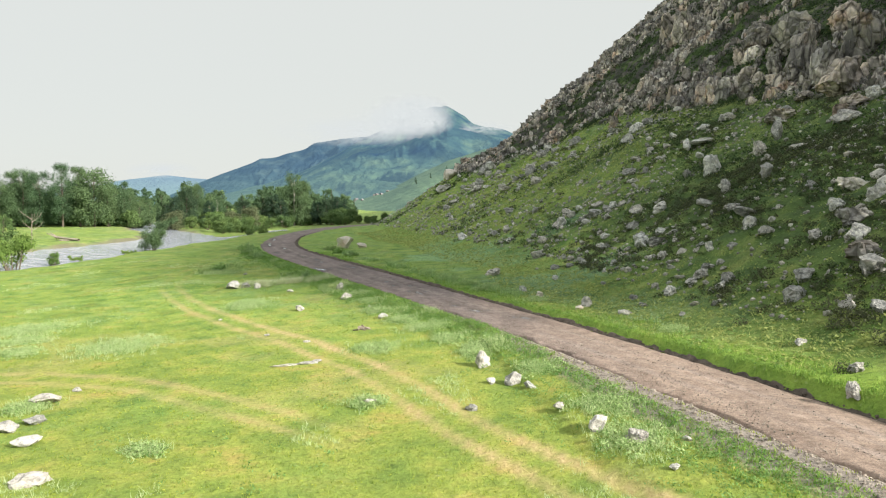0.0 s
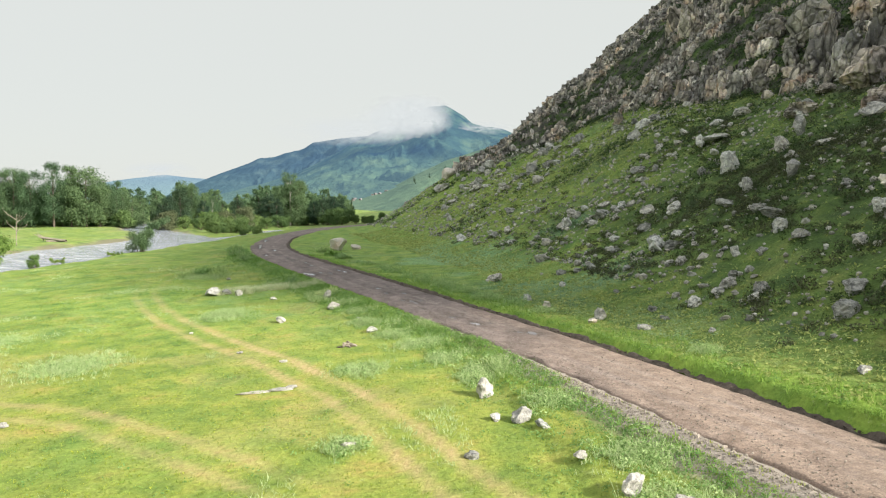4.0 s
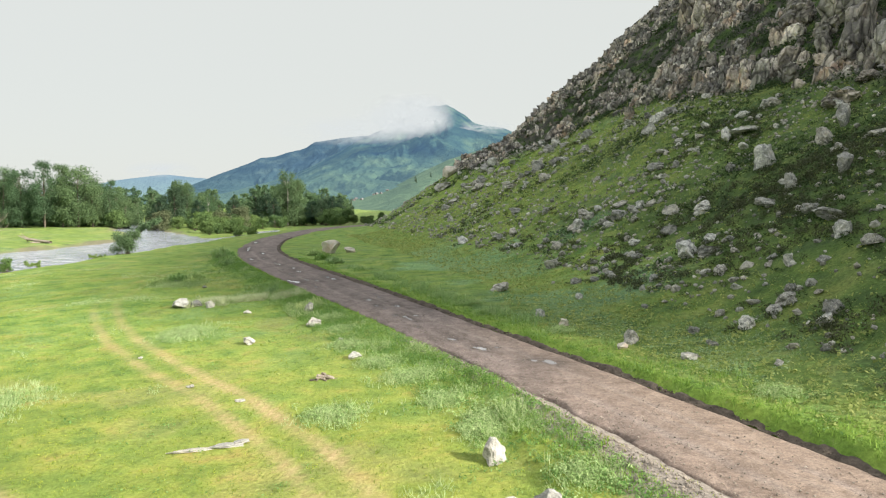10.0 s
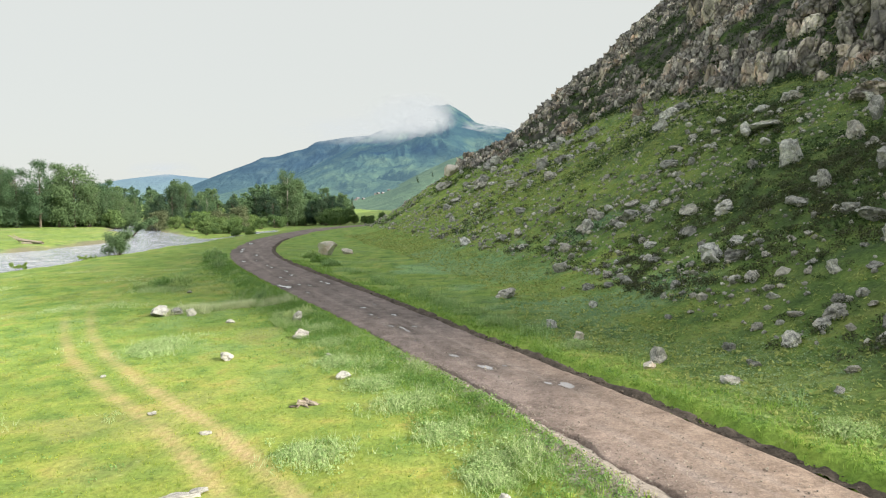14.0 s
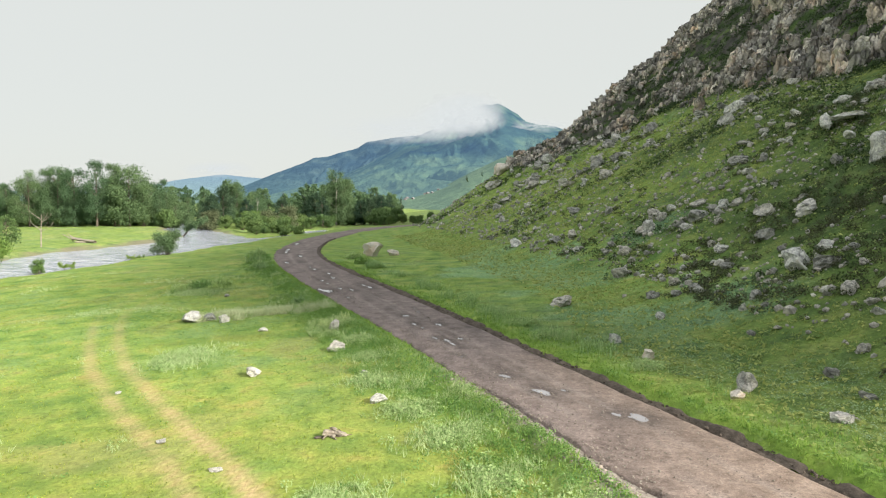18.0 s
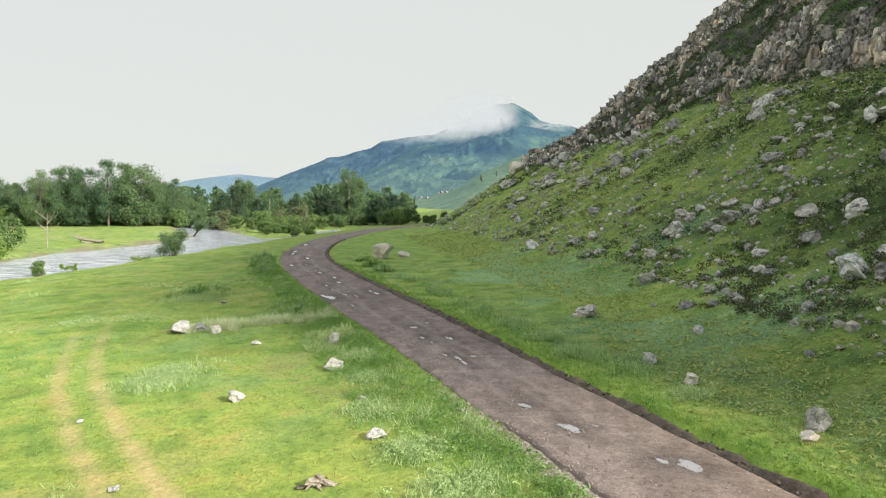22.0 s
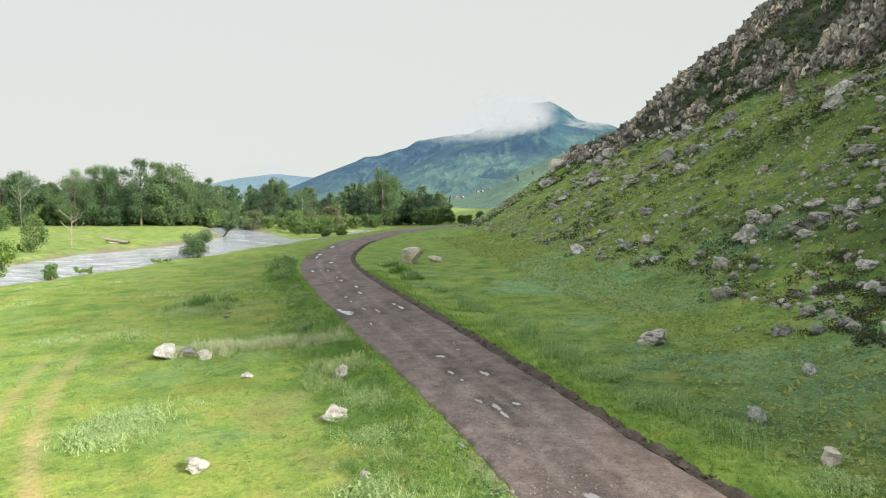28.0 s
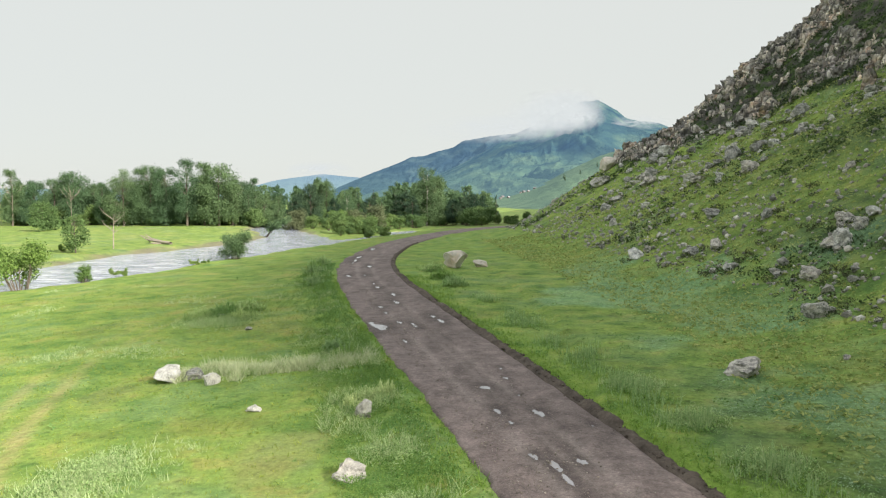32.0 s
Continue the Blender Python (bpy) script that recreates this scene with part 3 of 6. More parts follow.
def ground_masks(x, y, z):
    run, side = hill_run(x, y), road_side(x, y)
    river = to_outline(x, y, RIVER)
    heath = np.maximum(smooth(-4, 9, run + 6 * fbm(x, y, 12, 61, 3)), (0.4 + 0.4 * smooth(70, 52, y)) * smooth(ROAD_HALF + 1.2, ROAD_HALF + 3.5, side + 1.5 * fbm(x, y, 6, 65, 3)) * (y < 130)) * (y < 230)
    far = smooth(400, 1200, np.hypot(x, y))
    wide = ROAD_HALF + 1.3 * smooth(42, 26, y)
    verge = smooth(wide + 0.9, wide + 0.2, -side + 0.9 * fbm(x, y, 2.5, 97, 3)) * (side < 0) * smooth(56, 42, y)
    rocky = smooth(-1, 1.6, z - cliff_foot(y) + 2 * fbm(x, y, 10, 62, 3)) * (run > 10)
    bar = np.hypot((x + 38) / 13, (y - 232) / 4.5) + 0.5 * fbm(x, y, 6, 98, 3)
    broad = np.interp(y, [28, 34, 46], [3.6, 1.7, 1.6])
    strip = smooth(ROAD_HALF + broad, ROAD_HALF + 0.35 * broad, side + 0.8 * fbm(x, y, 3, 99, 3)) * (side > 0) * smooth(130, 90, y) * 0.85
    moor = np.clip(smooth(125, 65, y + 25 * fbm(x, y, 14, 63, 4)) * smooth(-0.4, 3.6, z + 2.4 * fbm(x, y, 9, 64, 3)), 0, 0.94)
    moor = np.maximum(moor, 0.68 * smooth(70, 52, y + 8 * fbm(x, y, 5, 67, 4)) * smooth(ROAD_HALF + 1.6, ROAD_HALF + 4, side))
    moor = np.maximum(moor, 0.7 * smooth(235, 300, y) * (x > -70))
    moor = np.maximum(moor, 0.75 * smooth(7, 14, z + 4 * fbm(x, y, 12, 66, 3)) * smooth(142, 108, y) * (run > 6))
    moor = np.maximum(moor, smooth(-1.5, 0.5, z - cliff_foot(y)) * (run > 10))
    across = smooth(-70, -80, x) * (y < 330) * (river > 0)
    heath = np.maximum(np.maximum(heath, 0.7 * across), 0.9 * smooth(225, 300, y))
    brink = smooth(2.0, 1.0, river + 1.4 * fbm(x, y, 5, 52, 3)) * across
    blue = smooth(-0.02, 0.16, fbm(x, y, 7, 515, 4) + 0.18 - 0.05 * np.abs(run + 4)) * smooth(46, 58, y) * smooth(118, 100, y) * smooth(4, 10, side)
    return {"blue": blue, "apron": verge, "moor": moor, "verge": strip, "lush": np.clip(smooth(32, 58, y) * 0.85 + 0.6 * smooth(5, 3, -side) * (side < 0) + 0.75 * (side > 0), 0, 1), "worn": worn_mask(x, y, z), "heath": np.maximum(heath, 0.35 * far), "rocky": rocky, "shore": np.maximum(np.maximum(smooth(1.1, 0.7, bar), 0.75 * brink), smooth(0.9, -0.4, river + 2.0 * fbm(x, y, 9, 51, 3)))}


xs = np.r_[steps(-24, -4600, 0.34, 1.034)[::-1], np.arange(-24, 20, 0.34), steps(19.9, 4600, 0.34, 1.027)]
ys = np.r_[steps(6, -400, 0.5, 1.12)[::-1], np.arange(6, 76, 0.34), steps(75.9, 4800, 0.34, 1.022)]
ground = tagged(new("ground", sheet("ground", xs, ys, ground_z, GROUND, ground_masks)), "green valley meadow rising into a rocky grassy hillside", "ground", kind="structure")


# ---- road ----
# puddles: x, y, width across the road, length along it
NEAR_PUDDLES = [(-4.8, 61.4, 0.5, 0.6), (-4.0, 58.5, 0.26, 0.7), (-2.6, 58.6, 0.34, 0.8), (-3.5, 60.7, 0.2, 0.3), (-3.4, 57.3, 0.15, 0.3), (-4.6, 64.6, 0.14, 0.4), (-4.2, 63.0, 0.18, 0.4), (-2.5, 54.5, 0.25, 0.5), (-1.2, 54.3, 0.25, 0.5), (-1.85, 53.8, 0.28, 0.7), (-1.5, 52.9, 0.26, 1.1), (-0.9, 57.6, 0.15, 0.3), (0.9, 46.7, 0.34, 0.7), (2.2, 44.3, 0.5, 0.9), (3.0, 44.6, 0.2, 0.3), (5.1, 41.4, 0.62, 1.1), (4.4, 41.7, 0.3, 0.4), (-1.0, 50.3, 0.25, 0.5), (-2.6, 50.0, 0.14, 0.6)]
FAR_PUDDLES = [(-12.3, 73.2, 0.95, 1.7), (-11.6, 74.8, 0.3, 0.8), (-13.1, 74.2, 0.4, 0.9), (-9.4, 75.7, 0.4, 1.2), (-28.6, 119.5, 0.5, 3.0), (-23.7, 108.1, 0.4, 2.2), (-21.4, 99.2, 0.4, 1.6), (-22.7, 98.4, 0.4, 1.6), (-15.2, 86.7, 0.5, 1.6), (-13.9, 82.6, 0.4, 1.3), (-14.4, 80.4, 0.4, 1.0), (-31.2, 134.0, 0.6, 4.0), (-27.6, 115.2, 0.5, 2.6), (-10.2, 77.2, 0.3, 1.0), (-17.6, 90.5, 0.4, 1.4)]
rp = random.Random(21)
for _ in range(7):
    y = rp.uniform(64, 125)
    FAR_PUDDLES.append((float(road_x(np.array([y]))[0]) + rp.choice((-1.2, 1.0, 0.1)) + rp.gauss(0, 0.2), y, rp.uniform(0.12, 0.3), rp.uniform(0.4, 1.5)))


def crown(w, y):
    """Height of the road's cross-section, higher in the middle, with two wheel ruts."""
    return 0.04 * (1 - (w / (ROAD_HALF + road_extra(y))) ** 2) - 0.035 * np.exp(-((np.abs(w) - 0.85) / 0.28) ** 2)


def hollows(X, Y, reach=1.6):
    """One at the middle of each puddle's hollow, falling to nothing round it."""
    deep = np.zeros(X.shape)
    for x, y, across, along in NEAR_PUDDLES + FAR_PUDDLES:
        sl = float(road_slope(np.array([float(y)]))[0])
        k = math.sqrt(1 + sl * sl)
        near = (np.abs(Y - y) < along + 1.5) & (np.abs(X - x) < 3)
        dx, dy = X[near] - x, Y[near] - y
        off, far = (dx - sl * dy) / k, (sl * dx + dy) / k
        deep[near] = np.maximum(deep[near], np.exp(-((off * reach / across) ** 2 + (far * reach / along) ** 2)))
    return deep


def road_grid():
    v = np.arange(-30, 256, 0.16)
    u = np.linspace(-1, 1, 45)
    c, s = road_x(v), road_slope(v)
    nx, ny = 1 / np.sqrt(1 + s ** 2), -s / np.sqrt(1 + s ** 2)
    edge_l = ROAD_HALF - 0.06 + road_extra(v) + 0.22 * fbm(v, v * 0, 0.9, 44, 2) + 0.26 * fbm(v, v * 0, 2.0, 41, 4)
    edge_r = ROAD_HALF + 0.25 + road_extra(v) + 0.10 * fbm(v, v * 0, 2.0, 43, 3)
    w = np.where(u[None] < 0, u[None] * edge_l[:, None], u[None] * edge_r[:, None])
    X, Y = c[:, None] + nx[:, None] * w, v[:, None] + ny[:, None] * w
    deep = hollows(X, Y)
    Z = crown(w, v[:, None]) + (0.05 * fbm(X, Y, 1.4, 45, 3) + 0.03 * fbm(X, Y, 0.5, 46, 2)) * (1 - 0.62 * deep) - 0.045 * deep
    Z = Z - np.where(u[None] < 0, 0.05 * smooth(0.86, 1.0, -u[None] + 0 * Z), 0.06 * smooth(0.9, 1.0, u[None] + 0 * Z))
    Z[:, 0] -= 0.16
    Z[:, -1] -= 0.16
    n, k = len(u), len(v)
    a = (np.arange(k - 1)[:, None] * n + np.arange(n - 1)[None]).ravel()
    me = mesh_of("road", np.c_[X.ravel(), Y.ravel(), Z.ravel()], np.c_[a, a + 1, a + n + 1, a + n], ROAD, flat=False)
    damp = smooth(30, 50, Y + 6 * fbm(X, Y, 8, 47, 3) - 3.0 * w)
    me.attributes.new("wet", "FLOAT", "POINT").data.foreach_set("value", np.clip(1.3 * hollows(X, Y, 0.8), 0, 1).ravel().astype(np.float32))
    me.attributes.new("damp", "FLOAT", "POINT").data.foreach_set("value", damp.ravel().astype(np.float32))
    along = Y + 0 * w
    track = (np.exp(-((np.abs(w + 0.25 * fbm(along, along * 0, 18, 53, 2)) - 0.8) / 0.2) ** 2) + 0.6 * np.exp(-((w - 0.15) / 0.12) ** 2)) * np.clip(0.55 + 1.2 * fbm(X, Y, 2.5, 54, 3), 0, 1)
    mud = smooth(0.02, 0.35, fbm(X, Y * 0.25, 1.0, 57, 4)) * (0.35 + 0.65 * damp) + 0.5 * np.exp(-((w - 0.15) / 0.3) ** 2) * damp
    me.attributes.new("mud", "FLOAT", "POINT").data.foreach_set("value", np.clip(mud, 0, 1).ravel().astype(np.float32))
    me.attributes.new("track", "FLOAT", "POINT").data.foreach_set("value", np.clip(track, 0, 1).ravel().astype(np.float32))
    return me


road = tagged(new("road", road_grid()), "unpaved brown dirt road with gravel and wheel ruts", "road", kind="structure")


def earth_bank():
    v = np.arange(-10, 150, 0.12)
    c, s = road_x(v), road_slope(v)
    nx, ny = 1 / np.sqrt(1 + s ** 2), -s / np.sqrt(1 + s ** 2)
    prof = np.array([(-0.46, -0.14), (-0.28, 0.0), (-0.14, 0.05), (-0.03, 0.10), (0.07, 0.13), (0.16, 0.125), (0.26, 0.09), (0.38, 0.03), (0.5, -0.15)])
    big = (0.85 + 1.1 * fbm(v, v * 0, 3.2, 48, 5)) * (1 - 0.3 * smooth(46, 34, v))
    w = ROAD_HALF + 0.34 + road_extra(v)[:, None] + 0.12 * fbm(v, v * 0, 2.2, 43, 3)[:, None] + prof[None, :, 0] * (0.45 + 0.25 * big[:, None])
    X, Y = c[:, None] + nx[:, None] * w, v[:, None] + ny[:, None] * w
    Z = prof[None, :, 1] * big[:, None] + 0.17 * fbm(X, Y, 0.45, 49, 4) * (np.abs(prof[None, :, 1]) > 0.01)
    n, k = prof.shape[0], len(v)
    a = (np.arange(k - 1)[:, None] * n + np.arange(n - 1)[None]).ravel()
    return mesh_of("earth_bank", np.c_[X.ravel(), Y.ravel(), Z.ravel()], np.c_[a, a + 1, a + n + 1, a + n], DARK_SOIL, flat=False)


tagged(new("earth_bank", earth_bank()), "low ridge of dark scraped soil along the road's edge", "earth bank", kind="structure")

# ---- river ----
wx, wy = np.meshgrid(np.arange(-240, -20, 4.0), np.arange(-200, 520, 4.0))
a = (np.arange(wy.shape[0] - 1)[:, None] * wx.shape[1] + np.arange(wx.shape[1] - 1)[None]).ravel()
centre = to_outline(wx.ravel()[a] + 2, wy.ravel()[a] + 2, RIVER) < 9
a, n = a[centre], wx.shape[1]
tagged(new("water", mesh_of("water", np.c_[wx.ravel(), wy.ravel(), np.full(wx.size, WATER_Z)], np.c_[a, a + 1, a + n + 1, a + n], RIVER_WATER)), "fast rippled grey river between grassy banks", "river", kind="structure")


# ---- mountains ----
def range_mesh(name, bearings, crests, near, far, mat, seed, rough, power=1.0, back=1.35, relief=0.16, fine=1.0):
    """A mountain range: crest height seen under given bearings (degrees to the right of y), rising from near to far in spurs and gullies."""
    b = np.radians(np.linspace(bearings[0], bearings[-1], int(640 * fine)))
    crest = np.interp(np.degrees(b), bearings, crests)
    crest = np.convolve(np.pad(crest, 2, mode="edge"), np.ones(5) / 5, mode="valid")
    r = np.r_[np.linspace(near, far, int(190 * fine)), np.linspace(far, far * back, 14)[1:]]
    B, R = np.meshgrid(b, r)
    X, Y = R * np.sin(B), R * np.cos(B)
    up = np.clip((R - near) / (far - near), 0, 1)
    down = np.clip((R - far) / (far * (back - 1)), 0, 1)
    wx = X + 0.35 * rough * fbm(X, Y, rough, seed + 7, 3) + 0.16 * Y
    spurs = sum((1 - 2 * np.abs(value_noise(wx, Y * 0.3, rough / 2 ** k, seed + k)) * 1.6) / 1.9 ** k for k in range(6)) / 2.0
    steep = np.sin(np.pi * np.clip(up, 0, 1) ** 0.7) ** 0.8
    Z = crest[None] * ((up ** power) * (1 - 0.8 * down) + relief * steep * (spurs - 0.55) + 0.035 * up * (spurs - 0.5)) - 6
    n, k = len(b), len(r)
    a = (np.arange(k - 1)[:, None] * n + np.arange(n - 1)[None]).ravel()
    return mesh_of(name, np.c_[X.ravel(), Y.ravel(), Z.ravel()], np.c_[a, a + n, a + n + 1, a + 1], mat, flat=False)


def bearing(px):
    return math.degrees(math.atan((px - 784) / 1287.0)) + 0.18


def crest_height(px, above, r):
    return r * above / 1287.0 * math.cos(math.radians(bearing(px))) + 13


def skyline(points, r):
    return [bearing(p) for p, _ in points], [crest_height(p, h, r) for p, h in points]


sb, sc = skyline([(250, 0), (290, 8), (327, 24), (382, 46), (446, 69), (464, 78), (490, 80), (514, 88), (540, 94), (561, 106), (591, 109), (643, 116), (700, 130), (760, 120), (900, 90), (1100, 60)], 4000)
tagged(new("mountain_shoulder", range_mesh("mountain_shoulder", sb, sc, 3000, 4000, SHOULDER_ROCK, 221, 230, 0.8, 1.15, 0.34, 0.8)), "rocky mountain shoulder tinted blue with haze behind grassy spurs", "mountain", kind="structure")
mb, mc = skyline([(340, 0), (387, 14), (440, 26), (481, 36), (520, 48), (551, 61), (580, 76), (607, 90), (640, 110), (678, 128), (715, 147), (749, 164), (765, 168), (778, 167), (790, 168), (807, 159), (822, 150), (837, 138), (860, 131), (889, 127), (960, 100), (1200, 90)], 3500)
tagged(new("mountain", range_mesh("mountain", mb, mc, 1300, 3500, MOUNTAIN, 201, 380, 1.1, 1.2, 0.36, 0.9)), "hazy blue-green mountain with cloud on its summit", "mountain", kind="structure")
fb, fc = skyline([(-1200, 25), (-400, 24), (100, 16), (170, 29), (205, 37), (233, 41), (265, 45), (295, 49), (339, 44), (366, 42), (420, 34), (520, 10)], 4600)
tagged(new("far_ridge", range_mesh("far_ridge", fb, fc, 4100, 4600, FAR_RIDGE, 231, 700, 1.0, 1.06, 0.05, 0.45)), "mountain ridge tinted pale blue with haze in the distance", "mountain", kind="structure")
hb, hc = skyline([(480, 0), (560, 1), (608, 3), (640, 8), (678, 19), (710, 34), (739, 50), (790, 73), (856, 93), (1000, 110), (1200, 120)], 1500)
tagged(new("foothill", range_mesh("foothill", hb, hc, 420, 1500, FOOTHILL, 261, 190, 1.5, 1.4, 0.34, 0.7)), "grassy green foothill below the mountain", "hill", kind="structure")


def cloud_sheet(px, up, width, height, r, seed, cover):
    """A bank of cloud against the mountain: a billowed sheet across a bearing."""
    n, k = 24, 12
    u, v = np.meshgrid(np.linspace(0, 1, n), np.linspace(0, 1, k))
    b = radians(bearing(px))
    cx, cy, cz = r * math.sin(b), r * math.cos(b), 7 + up / 1287.0 * r
    w, h = width / 1287.0 * r, height / 1287.0 * r
    depth = 120 * fbm(u.ravel() * 9, v.ravel() * 9, 3, seed, 3)
    X, Y, Z = cx + (u.ravel() - 0.5) * w, cy + depth, cz + (v.ravel() - 0.5) * h
    a = (np.arange(k - 1)[:, None] * n + np.arange(n - 1)[None]).ravel()
    faces = np.c_[a, a + 1, a + n + 1, a + n]
    me = mesh_of("cloud", np.c_[X, Y, Z], faces, cloud_material("cloud_mist", seed, cover), flat=False)
    uv = me.uv_layers.new(name="cloud_map")
    flat_uv = np.c_[u.ravel(), v.ravel()][faces.ravel()].astype(np.float32)
    uv.data.foreach_set("uv", flat_uv.ravel())
    return me


for px, up, width, height, r, seed, cover in ((735, 148, 150, 84, 2900, 3, 0.25), (758, 140, 96, 46, 2750, 41, 0.28), (690, 134, 220, 76, 3000, 8, 0.22), (858, 130, 120, 28, 2950, 12, 0.16), (610, 122, 260, 50, 2950, 17, 0.18), (738, 160, 130, 60, 2850, 23, 0.28), (715, 150, 170, 80, 2800, 31, 0.12), (288, 54, 130, 30, 3850, 29, 0.24)):
    tagged(new("cloud", cloud_sheet(px, up, width, height, r, seed, cover)), "white low cloud drifting across the mountain top", "cloud", kind="structure")


# ---- rocks ----
def rock_mesh(name, rng, mat, cuts=9, level=2, stretch=(1, 1, 1), rough=0.05, craggy=0.0):
    """An angular boulder about one metre across, its base at z = -0.35."""
    bm = bmesh.new()
    bmesh.ops.create_icosphere(bm, subdivisions=level, radius=0.62)
    planes = []
    for _ in range(cuts):
        d = Vector((rng.gauss(0, 1), rng.gauss(0, 1), rng.gauss(0, 0.8))).normalized()
        planes.append((d, rng.uniform(0.26, 0.48)))
    for v in bm.verts:
        co = v.co.copy()
        for d, h in planes:
            over = co.dot(d) - h
            if over > 0:
                co -= d * over
        co += v.co.normalized() * rng.uniform(-rough, rough)
        if craggy:
            seat = v.co * 2.6 + planes[0][0] * 9
            co += v.co.normalized() * craggy * (noise.noise(seat) + 0.6 * noise.noise(seat * 2.7) - 0.5 * abs(noise.noise(seat * 1.3)))
        v.co = Vector((co.x * stretch[0], co.y * stretch[1], co.z * stretch[2]))
    me = bpy.data.meshes.new(name)
    bm.to_mesh(me)
    bm.free()
    me.materials.append(mat)
    return me


def block_mesh(name, rng, mat, cuts=5, divide=2, jitter=0.045):
    """A jointed block of bedrock about one metre across, with broken corners."""
    bm = bmesh.new()
    bmesh.ops.create_cube(bm, size=1.0)
    bmesh.ops.subdivide_edges(bm, edges=bm.edges[:], cuts=divide, use_grid_fill=True)
    planes = [(Vector((rng.gauss(0, 1), rng.gauss(0, 1), rng.gauss(0.2, 0.8))).normalized(), rng.uniform(0.38, 0.58)) for _ in range(cuts)]
    sx, sy = rng.uniform(-0.25, 0.25), rng.uniform(-0.25, 0.25)
    for v in bm.verts:
        co = v.co.copy()
        for d, h in planes:
            over = co.dot(d) - h
            if over > 0:
                co -= d * over
        co = co.lerp(co.normalized() * 0.58, 0.40)
        seat = co * 2.2 + planes[0][0] * 11
        co += co * (0.34 * noise.noise(seat) - 0.34 * abs(noise.noise(seat * 2.1)) + 0.2 * noise.noise(seat * 4.3))
        taper = 1 - 0.2 * (co.z + 0.5)
        v.co = Vector((co.x * taper + sx * co.z, co.y * taper + sy * co.z, co.z)) + Vector((rng.uniform(-jitter, jitter), rng.uniform(-jitter, jitter), rng.uniform(-jitter, jitter)))
    bmesh.ops.triangulate(bm, faces=bm.faces[:])
    me = bpy.data.meshes.new(name)
    bm.to_mesh(me)
    bm.free()
    me.materials.append(mat)
    return me


rng = random.Random(5)
BOULDERS = [rock_mesh("boulder", rng, GRANITE, 13, 3, (1.25, 0.95, 0.85), 0.012, 0.13) for _ in range(9)] + [block_mesh("boulder", rng, GRANITE, 9, 5, 0.03) for _ in range(4)]
WHITE_ROCKS = [rock_mesh("white_boulder", rng, PALE_STONE, 10, 3, (1.2, 0.9, 0.75), 0.012, 0.11) for _ in range(6)]
OCHRE_ROCKS = [rock_mesh("ochre_boulder", rng, OCHRE_STONE, 11, 3, (1.2, 0.9, 0.85), 0.012, 0.1) for _ in range(3)]
BLOCKS = [block_mesh("cliff_block", rng, CLIFF_ROCK, 7, 6, 0.02) for _ in range(12)]


def put_rock(name, me, x, y, size, tall=1.0, turn=0.0, tilt=0.0, sink=0.16):
    z = float(ground_z(x, y)[0])
    ob = new(name, me)
    ob.matrix_world = Matrix.Translation((x, y, z + size * tall * (0.42 - sink))) @ Euler((tilt, tilt * 0.6, turn)).to_matrix().to_4x4() @ Matrix.Diagonal((size, size, size * tall, 1))
    return ob


# pale stones and boulders beside the road: x, y, width, height ratio, white or not
ROADSIDE = [(1.8, 30.6, 0.72, 1.45, 1), (2.9, 27.2, 0.72, 1.0, 1), (2.0, 27.4, 0.42, 0.8, 1), (3.5, 26.3, 0.52, 0.9, 0), (4.1, 23.4, 0.42, 0.7, 1), (1.05, 24.4, 0.4, 0.9, 0), (6.95, 48.9, 0.66, 1.05, 2), (8.45, 42.6, 0.62, 0.65, 2), (5.0, 20.9, 0.6, 1.2, 1), (5.9, 19.6, 0.68, 0.7, 0),
            (-7.3, 53.0, 0.85, 0.8, 1), (-9.9, 48.5, 0.75, 0.75, 1), (-3.8, 44.1, 0.55, 0.85, 1), (-8.35, 57.9, 0.55, 1.7, 1), (-18.6, 62.6, 1.3, 0.75, 1), (-17.5, 62.9, 0.9, 0.8, 0), (-16.3, 62.1, 0.62, 1.3, 1)]
MEADOW = [(-16.4, 27.6, 1.1, 0.5), (-15.2, 24.9, 0.85, 0.5), (-15.8, 24.2, 0.85, 0.6), (-14.1, 22.7, 0.9, 0.45), (-11.9, 18.7, 1.1, 0.45), (-2.8, 25.7, 0.5, 0.8), (6.3, 17.3, 0.28, 0.8), (7.3, 19.3, 0.25, 0.8), (-15.8, 29.2, 0.35, 0.7),
          (-14.8, 46.5, 0.23, 0.8), (-10.3, 40.7, 0.4, 0.4), (-7.5, 38.1, 0.34, 0.5), (-5.0, 48.0, 0.39, 0.8), (-12.6, 58.5, 0.5, 0.6), (-24.5, 78.0, 0.5, 0.6), (-20.5, 74.0, 0.4, 0.7)]
for x, y, size, tall, white in ROADSIDE + [(*r, 1) for r in MEADOW]:
    shape = rng.choice(WHITE_ROCKS if white else BOULDERS)
    ob = put_rock("boulder", OCHRE_ROCKS[int(y) % 3] if white == 2 else shape, x, y, size, tall, rng.uniform(0, 6.3), rng.uniform(-0.15, 0.15))
    tagged(ob, "pale whitish boulder lying in the meadow grass" if white else "grey granite boulder lying in the meadow grass", "boulder", "boulders in the meadow")
